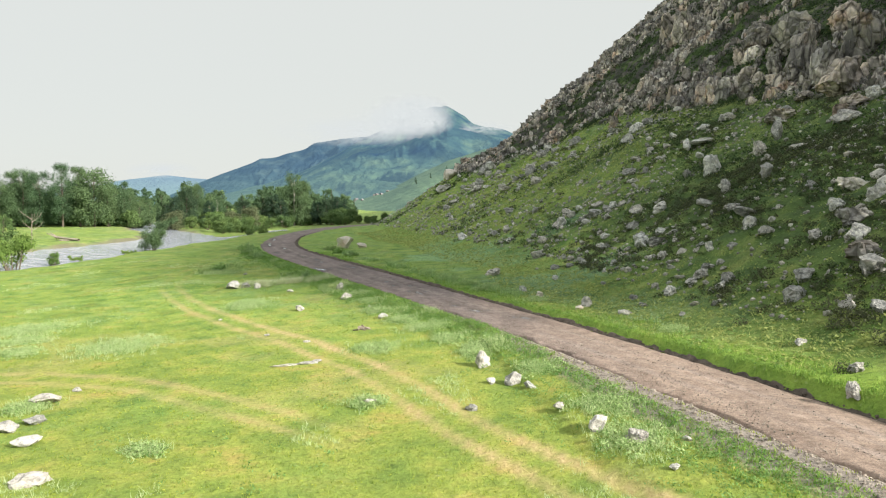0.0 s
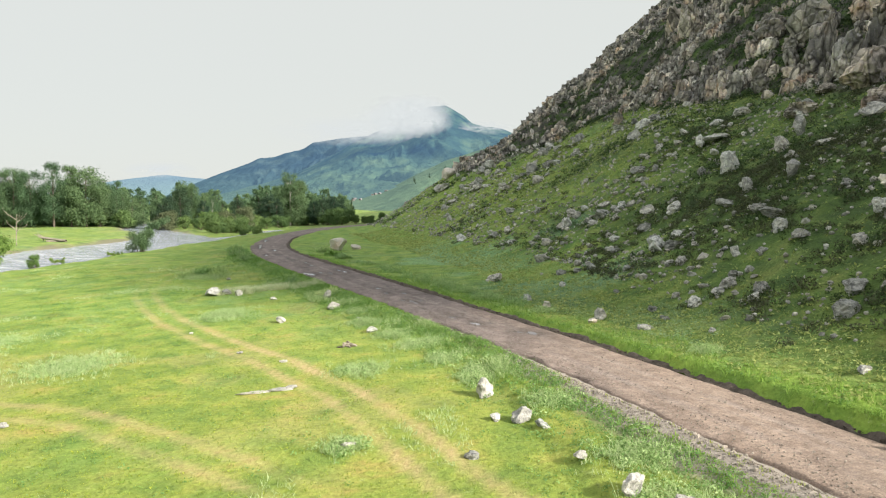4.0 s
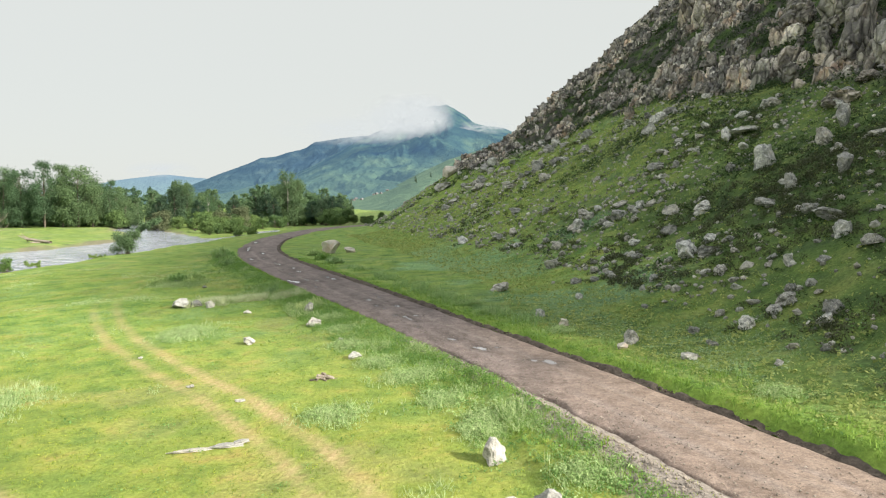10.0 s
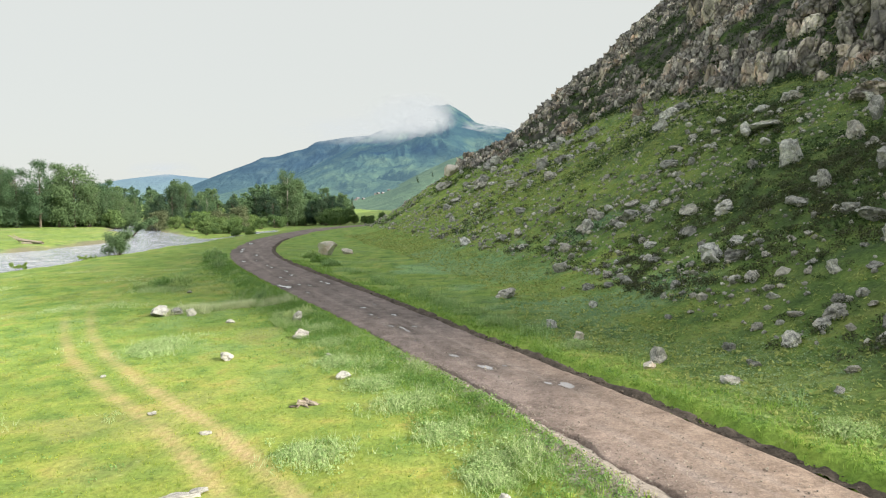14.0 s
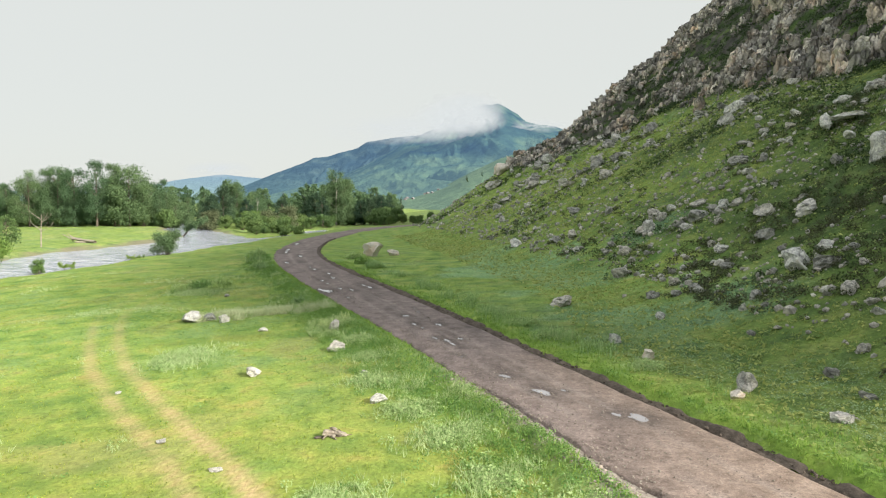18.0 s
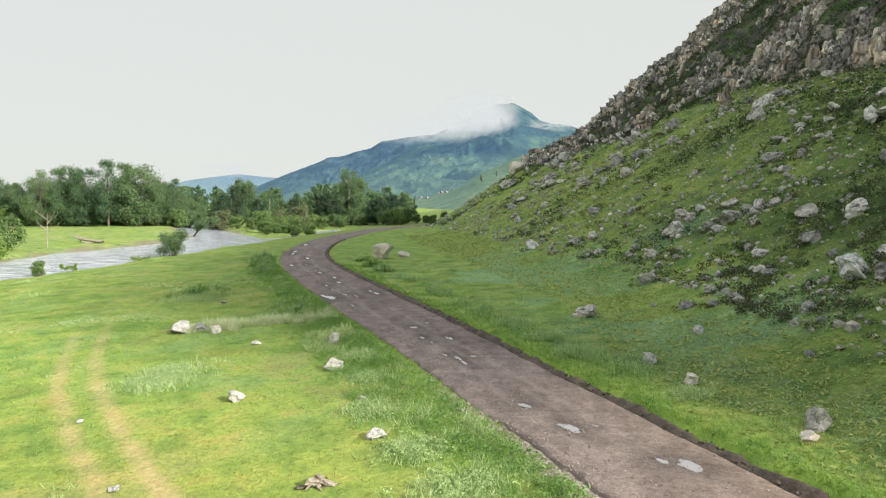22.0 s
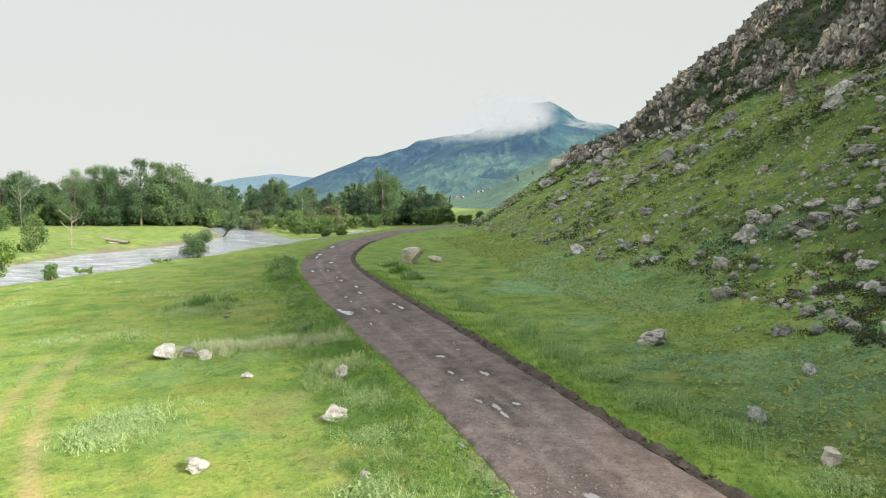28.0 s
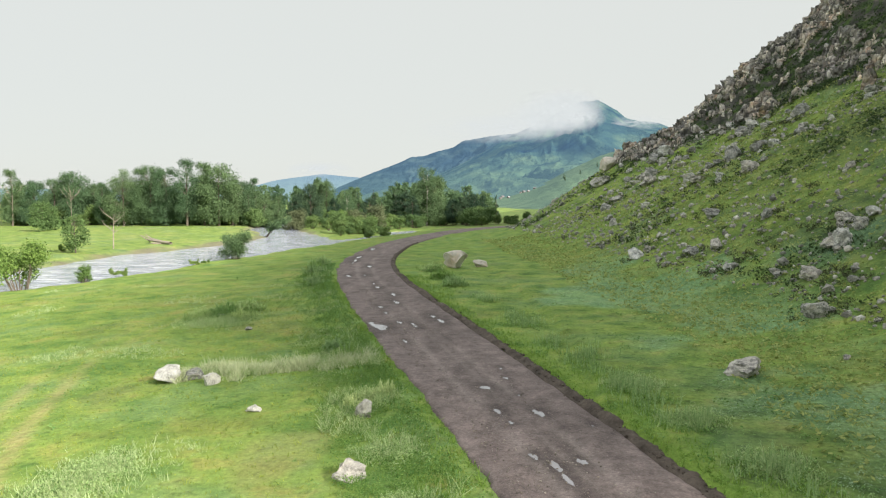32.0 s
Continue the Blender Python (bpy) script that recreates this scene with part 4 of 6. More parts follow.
for x, y, w, deep, turn in ((-7.5, 32.9, 1.25, 0.3, 0.28), (-6.5, 33.2, 0.95, 0.5, 0.2), (-6.15, 33.4, 0.5, 0.36, 0.5)):
    ob = new("stone_slab", WHITE_ROCKS[2])
    ob.matrix_world = Matrix.Translation((x, y, float(ground_z(x, y)[0]) + (0.06 if w < 0.6 else 0.02))) @ Euler((0.06, 0.03, turn)).to_matrix().to_4x4() @ Matrix.Diagonal((w * 1.1, deep, 0.2, 1))
    tagged(ob, "long thin pale stone slab lying flush in the meadow", "stone", "boulders in the meadow")
tagged(put_rock("boulder", BOULDERS[2], 4.8, 63.9, 1.75, 0.55, 1.2, 0.05), "low wide lichen-covered boulder on the grass", "boulder", "boulders on the hillside")
for x, y, size, tall in ((-14.6, 108.1, 2.3, 1.05), (-12.2, 109.4, 1.3, 0.8), (2.0, 176.0, 3.6, 0.9), (-16.0, 121.0, 0.8, 0.7)):
    tagged(put_rock("boulder", rng.choice(OCHRE_ROCKS), x, y, size, tall, rng.uniform(0, 6.3), 0.1), "big pale ochre boulder at the foot of the hill", "boulder", "boulders on the hillside")
# grey boulders at the foot of the hill and on its slope: x, y, width
FOOT_ROCKS = [(9.1, 43.6, 1.05), (10.6, 39.9, 0.9), (6.15, 52.6, 0.75), (9.9, 74.0, 1.5), (28.8, 62.7, 1.4), (36.2, 76.0, 2.4), (35.0, 74.2, 2.0), (15.4, 87.3, 1.7), (29.5, 110.5, 2.0), (30.5, 126.3, 2.4), (29.0, 124.0, 1.5), (11.2, 107.4, 1.8), (5.5, 150, 2.2), (1.0, 140, 2.0)]
LOWER_SLOPE = [(24.5, 61.5, 1.28), (24.8, 57.5, 0.6), (21.9, 59.0, 1.44), (22.0, 53.6, 1.74), (22.1, 51.6, 2.09), (20.9, 67.3, 2.61), (19.7, 71.8, 1.61), (18.2, 82.8, 1.37), (19.0, 78.6, 1.13), (10.9, 106.7, 1.7), (14.2, 83.8, 1.6), (15.6, 84.9, 1.2), (18.1, 67.2, 1.35), (19.3, 63.3, 0.64), (18.2, 58.6, 1.51), (17.4, 56.2, 1.54), (18.9, 56.7, 0.67), (19.5, 54.1, 0.64), (20.1, 53.6, 0.75), (20.1, 48.3, 0.48), (21.0, 47.7, 1.15), (11.6, 80.6, 1.79), (10.5, 83.7, 1.36), (7.3, 98.5, 1.43), (8.9, 96.1, 1.59), (10.0, 75.2, 1.35), (15.2, 64.8, 1.28)]
NEAR_SLOPE = [(15.7, 59.0, 0.57), (15.0, 58.0, 0.49), (17.9, 63.3, 0.5), (18.1, 54.1, 0.74), (16.5, 52.0, 1.0), (16.3, 49.7, 0.95), (16.0, 48.5, 0.64), (13.9, 56.4, 0.86), (13.7, 54.7, 0.52), (12.9, 55.3, 0.63), (10.3, 63.9, 1.11), (11.6, 63.0, 0.97), (12.5, 62.6, 0.85), (9.4, 57.6, 0.65), (13.0, 51.1, 0.54), (11.9, 51.1, 0.48), (18.6, 50.2, 0.79), (18.3, 47.6, 1.11), (17.9, 49.2, 0.67), (19.2, 45.9, 0.72), (17.8, 44.4, 0.68), (17.6, 43.3, 0.66), (17.1, 44.9, 0.77), (15.6, 45.7, 0.86), (16.8, 47.0, 0.45), (16.4, 43.8, 1.24), (15.7, 43.5, 0.81)]
SHOULDER = [(14.1, 45.9, 0.68), (14.2, 42.9, 0.95), (12.3, 44.4, 0.72), (12.1, 41.6, 0.59), (14.2, 38.5, 0.7), (16.8, 40.5, 1.07), (16.1, 39.7, 1.04), (14.9, 37.4, 0.54), (13.1, 37.3, 0.46), (9.0, 66.1, 0.46), (25.2, 40.5, 1.7), (22.1, 36.4, 1.5), (19.9, 31.8, 1.7), (17.9, 30.0, 0.86), (18.4, 28.4, 1.11), (15.0, 24.1, 0.75), (15.0, 28.3, 0.65), (13.9, 22.3, 0.65), (21.7, 40.3, 1.48), (36.0, 63.0, 2.61), (18.6, 35.1, 1.45), (24.2, 42.7, 1.38), (20.7, 44.0, 1.57), (17.3, 33.6, 1.39)]
for x, y, size, tall in ((26.6, 45.2, 1.6, 0.6), (23.2, 39.0, 1.7, 0.65), (20.8, 33.8, 1.7, 0.65)):
    tagged(put_rock("boulder", rng.choice(BLOCKS), x, y, size, tall, rng.uniform(0, 6.3), rng.uniform(-0.2, 0.2), 0.2), "massive dark grey boulder in a rocky outcrop on the slope", "boulder", "boulders on the hillside")
# the most distinct rocks of the slope: x, y, width, height
MARKED = [(27.9, 80.9, 1.2, 1.9), (29.7, 79.8, 2.7, 0.7), (26.1, 68.5, 1.8, 1.8), (27.8, 76.9, 1.4, 0.8), (25.3, 73.2, 1.3, 0.85), (24.0, 59.6, 0.9, 1.25), (26.4, 57.6, 1.2, 1.6), (32.3, 68.5, 1.3, 1.9), (30.1, 67.2, 1.4, 1.4), (30.6, 60.8, 1.6, 0.65), (25.8, 48.9, 0.8, 0.6), (22.2, 50.9, 1.7, 0.7), (22.2, 53.3, 1.1, 0.55), (21.9, 58.6, 1.1, 0.8), (20.9, 44.6, 0.9, 0.7), (30.5, 114.5, 1.4, 1.2), (33.0, 116.9, 1.2, 0.7), (0.8, 165.8, 3.4, 2.2), (7.3, 144.5, 2.1, 1.3), (12.1, 148.9, 1.3, 0.9), (9.1, 162.4, 2.4, 1.7), (10.9, 163.0, 2.2, 1.9), (10.2, 107.9, 1.7, 1.1)]
for k, (x, y, w, h) in enumerate(MARKED):
    ob = put_rock("boulder", BOULDERS[(k * 4 + 3) % len(BOULDERS)], x, y, w * 0.95, 1.2 * h / w, rng.uniform(0, 6.3), rng.uniform(-0.2, 0.2), 0.12)
    tagged(ob, "upright weathered grey boulder on the grassy hillside" if h > w else "broad weathered grey boulder on the grassy hillside", "boulder", "boulders on the hillside")


def free_of_marked(x, y, gap):
    return all(math.hypot(x - m[0], y - m[1]) > gap for m in MARKED)


for x, y, size in [r for r in FOOT_ROCKS + LOWER_SLOPE + NEAR_SLOPE + SHOULDER if free_of_marked(r[0], r[1], 1.6)]:
    ob = put_rock("boulder", rng.choice(BOULDERS), x, y, size * 0.76, rng.uniform(0.6, 1.15), rng.uniform(0, 6.3), rng.uniform(-0.25, 0.25), 0.2)
    tagged(ob, "large grey granite boulder on the grassy hillside" if size > 1.4 else "grey granite boulder on the grassy hillside", "boulder", "boulders on the hillside")
made, tries = 0, 0
while made < 150 and tries < 6000:
    tries += 1
    y = rng.uniform(30, 172)
    foot = float(np.interp(y, FOOT_Y, FOOT_X))
    x = foot + rng.uniform(1, 36)
    if value_noise(np.array([x]), np.array([y]), 9.0, 301)[0] < rng.uniform(-0.3, 0.35) or x > 0.66 * (y + 6) or not free_of_marked(x, y, 2.5) or (y < 65 and rng.random() < 0.6) or (y > 92 and x - foot < 15 and rng.random() < 0.75):
        continue
    ob = put_rock("boulder", rng.choice(BOULDERS), x, y, min(0.35 + rng.expovariate(2.6) + 0.003 * y, 2.0), rng.uniform(0.6, 1.2), rng.uniform(0, 6.3), rng.uniform(-0.3, 0.3), 0.2)
    tagged(ob, "grey granite boulder on the grassy hillside", "boulder", "boulders on the hillside")
    made += 1


def joined_rocks(name, places, mat, level, r, blocky=False):
    """Many small rocks in one mesh."""
    shapes = []
    for k in range(8):
        me = block_mesh("shape", r, mat, 5, 1 if k < 4 else 2) if blocky else rock_mesh("shape", r, mat, 9, level)
        co = np.empty(len(me.vertices) * 3, np.float32)
        me.vertices.foreach_get("co", co)
        tri = np.empty(len(me.polygons) * 3, np.int32)
        me.loops.foreach_get("vertex_index", tri)
        shapes.append((co.reshape(-1, 3), tri.reshape(-1, 3)))
        bpy.data.meshes.remove(me)
    V, F, base = [], [], 0
    for x, y, z, sx, sy, sz, turn, tilt in places:
        co, tri = shapes[r.randrange(8) if not blocky else r.randrange(4) + 4 * (max(sx, sz) > 1.15)]
        rot = np.array(Euler((tilt, tilt * 0.5, turn)).to_matrix())
        V.append((co * (sx, sy, sz)) @ rot.T + (x, y, z))
        F.append(tri + base)
        base += len(co)
    return mesh_of(name, np.vstack(V), np.vstack(F), mat)


r2 = random.Random(8)
xy = np.array([(r2.uniform(-20, 100), r2.uniform(30, 190)) for _ in range(40000)])
z = ground_z(xy[:, 0], xy[:, 1])
run = hill_run(xy[:, 0], xy[:, 1])
den = value_noise(xy[:, 0], xy[:, 1], 11.0, 302) + 0.5
keep = (run > 1) & (z < cliff_foot(xy[:, 1]) + 1) & (xy[:, 0] < 0.66 * (xy[:, 1] + 8)) & (den > np.array([r2.random() for _ in range(len(xy))]) * 0.9)
small = []
for (x, y), h in zip(xy[keep][:6500], z[keep][:6500]):
    s = 0.10 + r2.expovariate(7.5) + 0.0008 * y
    small.append((x, y, h + s * 0.12, s, s * 0.9, s * 0.75, r2.uniform(0, 6.3), r2.uniform(-0.3, 0.3)))
tagged(new("scree", joined_rocks("scree", small, GRANITE_MASS, 1, r2)), "small grey stones strewn over the grassy hillside", "stones", kind="stuff")

# ---- cliff ----
cliff = tagged(new("cliff"), "weathered grey and ochre rock face on the hill", "cliff", kind="structure")
r3 = random.Random(12)
# great blocks at the near end of the face: x, y, width, height
GREAT_BLOCKS = [(41.8, 83.7, 3.0, 6.0), (41.1, 76.9, 3.3, 4.1), (39.9, 71.4, 3.9, 3.5), (44.6, 76.3, 3.5, 4.9), (47.4, 85.4, 3.5, 3.5), (44.1, 89.4, 4.6, 3.9), (45.6, 103.7, 4.4, 3.1), (43.0, 104.0, 1.8, 2.8), (43.6, 100.9, 2.6, 2.2), (42.3, 90.4, 2.7, 2.2), (41.1, 88.9, 1.9, 2.5), (40.6, 96.2, 2.0, 2.5), (39.7, 90.4, 1.6, 1.7), (40.5, 87.9, 1.9, 1.2), (40.7, 83.4, 2.3, 1.5), (41.4, 80.8, 1.1, 1.7)]
FACE_BLOCKS = [(38.0, 89.9, 1.9, 2.1), (37.8, 96.5, 1.8, 3.1), (37.7, 101.1, 1.5, 3.4), (36.9, 103.0, 1.3, 2.6), (40.9, 121.3, 1.8, 2.5), (46.5, 140.6, 4.4, 5.6), (45.8, 147.0, 3.4, 5.5), (38.8, 76.8, 2.0, 0.8), (35.3, 74.5, 2.6, 1.2), (36.8, 64.7, 2.0, 1.0), (38.3, 66.1, 2.4, 1.1), (35.1, 106.8, 1.9, 1.3), (36.6, 105.0, 1.2, 2.4), (36.0, 112.2, 1.7, 2.6), (31.4, 131.2, 1.8, 2.0)]
for x, y, w, h in GREAT_BLOCKS + FACE_BLOCKS:
    z = float(ground_z(x, y)[0])
    m = Matrix.Translation((x, y, z + 0.38 * h)) @ Euler((r3.gauss(0, 0.08), r3.gauss(-0.1, 0.1), r3.uniform(0, 6.3))).to_matrix().to_4x4() @ Matrix.Diagonal((w * 1.1, w * 0.95, h * 1.15, 1))
    part("rock", BLOCKS[r3.randrange(len(BLOCKS))], cliff, m=m)
B = np.array([(float(np.interp(y, FOOT_Y, FOOT_X)) + r3.uniform(22, 105), y) for y in (r3.uniform(56, 192) for _ in range(42000))])
B = np.vstack([B, [(r3.uniform(-22, 80), r3.gauss(182, 6.0)) for _ in range(6000)]])
B = B[B[:, 0] < 0.7 * (B[:, 1] + 6)]
bz, brun = ground_z(B[:, 0], B[:, 1]), hill_run(B[:, 0], B[:, 1])


def rib(x, y):
    """Ribs of bare rock running up the slope, with green gullies between them."""
    return 0.6 * fbm(x * 0.45 + 0.2 * y, y, 9.0, 303, 4) + 0.75 * fbm(x, y, 4.0, 309, 3) + 0.5


dens = rib(B[:, 0], B[:, 1]) + 0.10 * (B[:, 1] > 125)
pick = np.array([r3.random() for _ in B])
crest = (B[:, 1] > 160) & (bz > 15 - 4 * pick) & (pick < 0.5) & (190 - B[:, 1] < 9 + 24 * np.array([r3.random() for _ in B]) ** 2)
above = bz - cliff_foot(B[:, 1])
front = np.exp(-((above - 1.6) / 1.8) ** 2)
keep = ((above > -0.4 + 1.2 * pick) & ((B[:, 1] > 128) | (pick < 0.6 + 0.4 * front)) & (dens + 0.2 * front > 0.56 + 0.12 * np.array([r3.random() for _ in B]))) | crest
B, bz = B[keep][::-1][:13500], bz[keep][::-1][:13500]
near = np.argsort(B[:, 1] + 0.6 * B[:, 0])
mass, lumps = [], 0
for rank, i in enumerate(near):
    x, y = B[i]
    big = value_noise(np.array([x]), np.array([y]), 6.0, 305)[0] + 0.5
    s = r3.uniform(0.3, 0.95) + 1.3 * big * r3.random() ** 3
    s *= 1.2 if y > 168 and x < 36 else 1.0
    tall = r3.uniform(0.8, 1.25) if y > 166 else r3.uniform(0.8, 1.9 if bz[i] - cliff_foot(y) > 0.5 else 1.2)
    turn, tilt = r3.uniform(0, 6.3), r3.gauss(0.0, 0.3)
    z = bz[i] + 0.16 * s * tall
    if lumps < 265 and s > 1.35 and rank % 2 == 0:
        lumps += 1
        m = Matrix.Translation((x, y, z)) @ Euler((tilt, -0.2 + tilt, turn)).to_matrix().to_4x4() @ Matrix.Diagonal((s * 0.95, s, s * tall, 1))
        part("rock", BLOCKS[r3.randrange(len(BLOCKS))], cliff, m=m)
    else:
        mass.append((x, y, z, s * r3.uniform(0.6, 1.05), s, s * tall * 1.1, turn, tilt - 0.1))
tagged(part("rock_mass", joined_rocks("rock_mass", mass, CLIFF_MASS, 1, r3, True), cliff), kind="stuff")


# ---- trees ----
def branch_mesh(bm, a, b, ra, rb, sides=6):
    a, b = Vector(a), Vector(b)
    q = (b - a).to_track_quat("Z", "Y")
    rings = []
    for at, rad in ((a, ra), (b, rb)):
        rings.append([bm.verts.new(at + q @ Vector((rad * math.cos(t), rad * math.sin(t), 0))) for t in (2 * math.pi * k / sides for k in range(sides))])
    for k in range(sides):
        bm.faces.new((rings[0][k], rings[0][(k + 1) % sides], rings[1][(k + 1) % sides], rings[1][k]))
    bm.faces.new(rings[1])


def wood_mesh(name, limbs, mat):
    bm = bmesh.new()
    for limb in limbs:
        branch_mesh(bm, *limb)
    me = bpy.data.meshes.new(name)
    bm.to_mesh(me)
    bm.free()
    me.materials.append(mat)
    return me


def leaf_cloud(name, boughs, count, size, mat, seed, hang=0.0):
    """Leaf clumps on the shells of many boughs: bent four-cornered sprays, each turned its own way."""
    g = np.random.default_rng(seed)
    C, R = np.array([b[:3] for b in boughs]), np.array([b[3] for b in boughs])
    pick = g.choice(len(boughs), count, p=R ** 2 / (R ** 2).sum())
    d = g.normal(size=(count, 3))
    d /= np.linalg.norm(d, axis=1)[:, None]
    at = C[pick] + d * (R[pick] * 1.15 * g.random(count) ** 0.45)[:, None] * (1, 1, 0.9) + g.normal(size=(count, 3)) * R[pick][:, None] * 0.16
    at[:, 2] -= hang * g.random(count)
    n = d + g.normal(size=(count, 3)) * 0.55 + (0, 0, 0.35)
    n /= np.linalg.norm(n, axis=1)[:, None]
    t = np.cross(n, g.normal(size=(count, 3)))
    t /= np.linalg.norm(t, axis=1)[:, None]
    b = np.cross(n, t)
    s = (size * g.uniform(0.55, 1.3, count))[:, None]
    V = np.stack([at - t * s * 0.9, at - b * s * 0.45 + n * s * 0.18, at + t * s * 0.9, at + b * s * 0.45 + n * s * 0.18], 1).reshape(-1, 3)
    return mesh_of(name, V, np.arange(count * 4).reshape(-1, 4), mat)


def broad_tree(height, width, seed, leaves=12000, mat=None, bark=None, size=0.27):
    r = random.Random(seed)
    limbs, boughs = [], []
    lean = r.uniform(-0.03, 0.03) * height
    top = (lean, lean * 0.5, height * 0.9)
    mid = (lean * 0.4, 0, height * 0.42)
    limbs += [((0, 0, -0.4), mid, height * 0.018, height * 0.012), (mid, top, height * 0.012, height * 0.003)]
    for k in range(64):
        h = r.uniform(0.12, 0.97)
        a = r.uniform(0, 6.28)
        spread = width * 0.5 * math.sin(math.pi * min(0.97, (h * 0.80 + 0.17))) ** 0.6 * r.uniform(0.35, 0.95)
        z = h * height
        c = (math.cos(a) * spread + lean * h, math.sin(a) * spread, z)
        boughs.append((*c, width * r.uniform(0.09, 0.22) * (1.2 - 0.55 * h)))
        if k % 3 == 0:
            limbs.append(((lean * h * 0.5, 0, z * 0.72), c, height * 0.005, height * 0.0015, 4))
    return wood_mesh("trunk", limbs, bark or BARK), leaf_cloud("crown", boughs, leaves, size, mat or LEAF_BROAD, seed)


def spruce_tree(height, seed, leaves=6000):
    r = random.Random(seed)
    boughs = []
    for k in range(46):
        h = r.uniform(0.06, 1.0)
        a = r.uniform(0, 6.28)
        spread = height * 0.17 * (1 - h) ** 0.8 * r.uniform(0.5, 1.0)
        boughs.append((math.cos(a) * spread, math.sin(a) * spread, h * height, height * 0.05 * (1.15 - h)))
    return wood_mesh("trunk", [((0, 0, -0.4), (0, 0, height * 0.95), height * 0.014, height * 0.002)], BARK), leaf_cloud("crown", boughs, leaves, 0.26, LEAF_DARK, seed, hang=0.5)


def bush(height, width, seed, leaves=1100, mat=None, size=0.22):
    r = random.Random(seed)
    limbs, boughs = [], []
    for k in range(13):
        a, rr, z = r.uniform(0, 6.28), width * 0.42 * math.sqrt(r.random()), height * r.uniform(0.2, 0.85)
        c = (math.cos(a) * rr, math.sin(a) * rr, z)
        boughs.append((*c, min(width, height) * r.uniform(0.14, 0.26)))
        limbs.append(((math.cos(a) * 0.1 * width, math.sin(a) * 0.1 * width, -0.2), c, 0.014 * height, 0.005 * height, 4))
    return wood_mesh("stem", limbs, BARK), leaf_cloud("foliage", boughs, leaves, size, mat or LEAF_WILLOW, seed)


def plant(name, meshes, x, y, scale, turn, label, category, group, names=("trunk", "crown"), sink=0.0):
    z = float(ground_z(x, y)[0])
    root = tagged(new(name), label, category, group)
    root.matrix_world = Matrix.Translation((x, y, z - sink)) @ Euler((0, 0, turn)).to_matrix().to_4x4() @ Matrix.Scale(scale, 4)
    for part_name, me in zip(names, meshes):
        part(part_name, me, root)
    return root


POPLARS = [broad_tree(22, 14, 31), broad_tree(20, 13, 32), broad_tree(18, 13, 33), broad_tree(16, 12, 34), broad_tree(23, 11, 35), broad_tree(20, 12, 36, bark=PALE_BARK)]
DARK_TREES = [broad_tree(17, 11, 91, 9000, LEAF_DARK, size=0.3), broad_tree(18, 9, 92, 9000, LEAF_DARK, size=0.3)]
BRIGHT_BUSH, GREY_BUSH = bush(6, 8, 93, 3200, LEAF_BRIGHT, 0.3), bush(6.5, 6.5, 94, 3200, LEAF_GREY, 0.3)
POPLARS_FAR = [broad_tree(20, 12, 81, 1700, size=0.75), broad_tree(18, 12, 82, 1600, size=0.75), broad_tree(22, 11, 83, 1700, size=0.75)]
SPRUCES = [spruce_tree(18, 41), spruce_tree(15, 42), spruce_tree(20, 43)]
WILLOWS = [bush(5, 6, 51, 2600, size=0.28), bush(6.5, 6, 52, 2800, size=0.3), bush(4, 5.5, 53, 2400, size=0.26)]
RIVER_BUSH = bush(3.8, 4.2, 61, 5200, LEAF_BROAD, 0.12)
GREEN_BUSH = bush(3.8, 4.8, 64, 4200, LEAF_BRIGHT, 0.14)
SMALL_BUSH = bush(2.0, 1.5, 62, 1500, LEAF_BRIGHT, 0.1)
r4 = random.Random(21)


def tree_at(kind, x, y, scale=1.0, height=0.0):
    turn = r4.uniform(0, 6.3)
    if height:
        k = r4.choice((0, 1, 2, 3, 4, 4))
        plant("poplar_tree", POPLARS[k], x, y, height / (22, 20, 18, 16, 23)[k], turn, "tall leafy green poplar at the edge of the woods", "tree", "trees along the river")
        return
    if kind == "poplar":
        plant("poplar_tree", (POPLARS_FAR if y > 325 else POPLARS)[r4.randrange(3 if y > 325 else len(POPLARS))], x, y, scale, turn, "tall leafy green poplar at the edge of the woods", "tree", "trees along the river")
    elif kind == "dark":
        plant("leafy_tree", DARK_TREES[r4.randrange(2)], x, y, scale, turn, "dense dark green tree beside the river", "tree", "trees along the river")
    elif kind in ("grey", "bright"):
        words = "bright yellow-green willow bush beside the river" if kind == "bright" else "grey-brown leafy bush beside the river"
        plant("willow_bush", BRIGHT_BUSH if kind == "bright" else GREY_BUSH, x, y, scale, turn, words, "bush", "bushes along the river", ("stem", "foliage"))
    elif kind == "spruce":
        plant("spruce_tree", SPRUCES[r4.randrange(len(SPRUCES))], x, y, scale, turn, "dark green conifer among the riverside trees", "tree", "trees along the river")
    else:
        plant("willow_bush", WILLOWS[r4.randrange(len(WILLOWS))], x, y, scale, turn, "light green willow thicket on the river bank", "bush", "bushes along the river", ("stem", "foliage"))


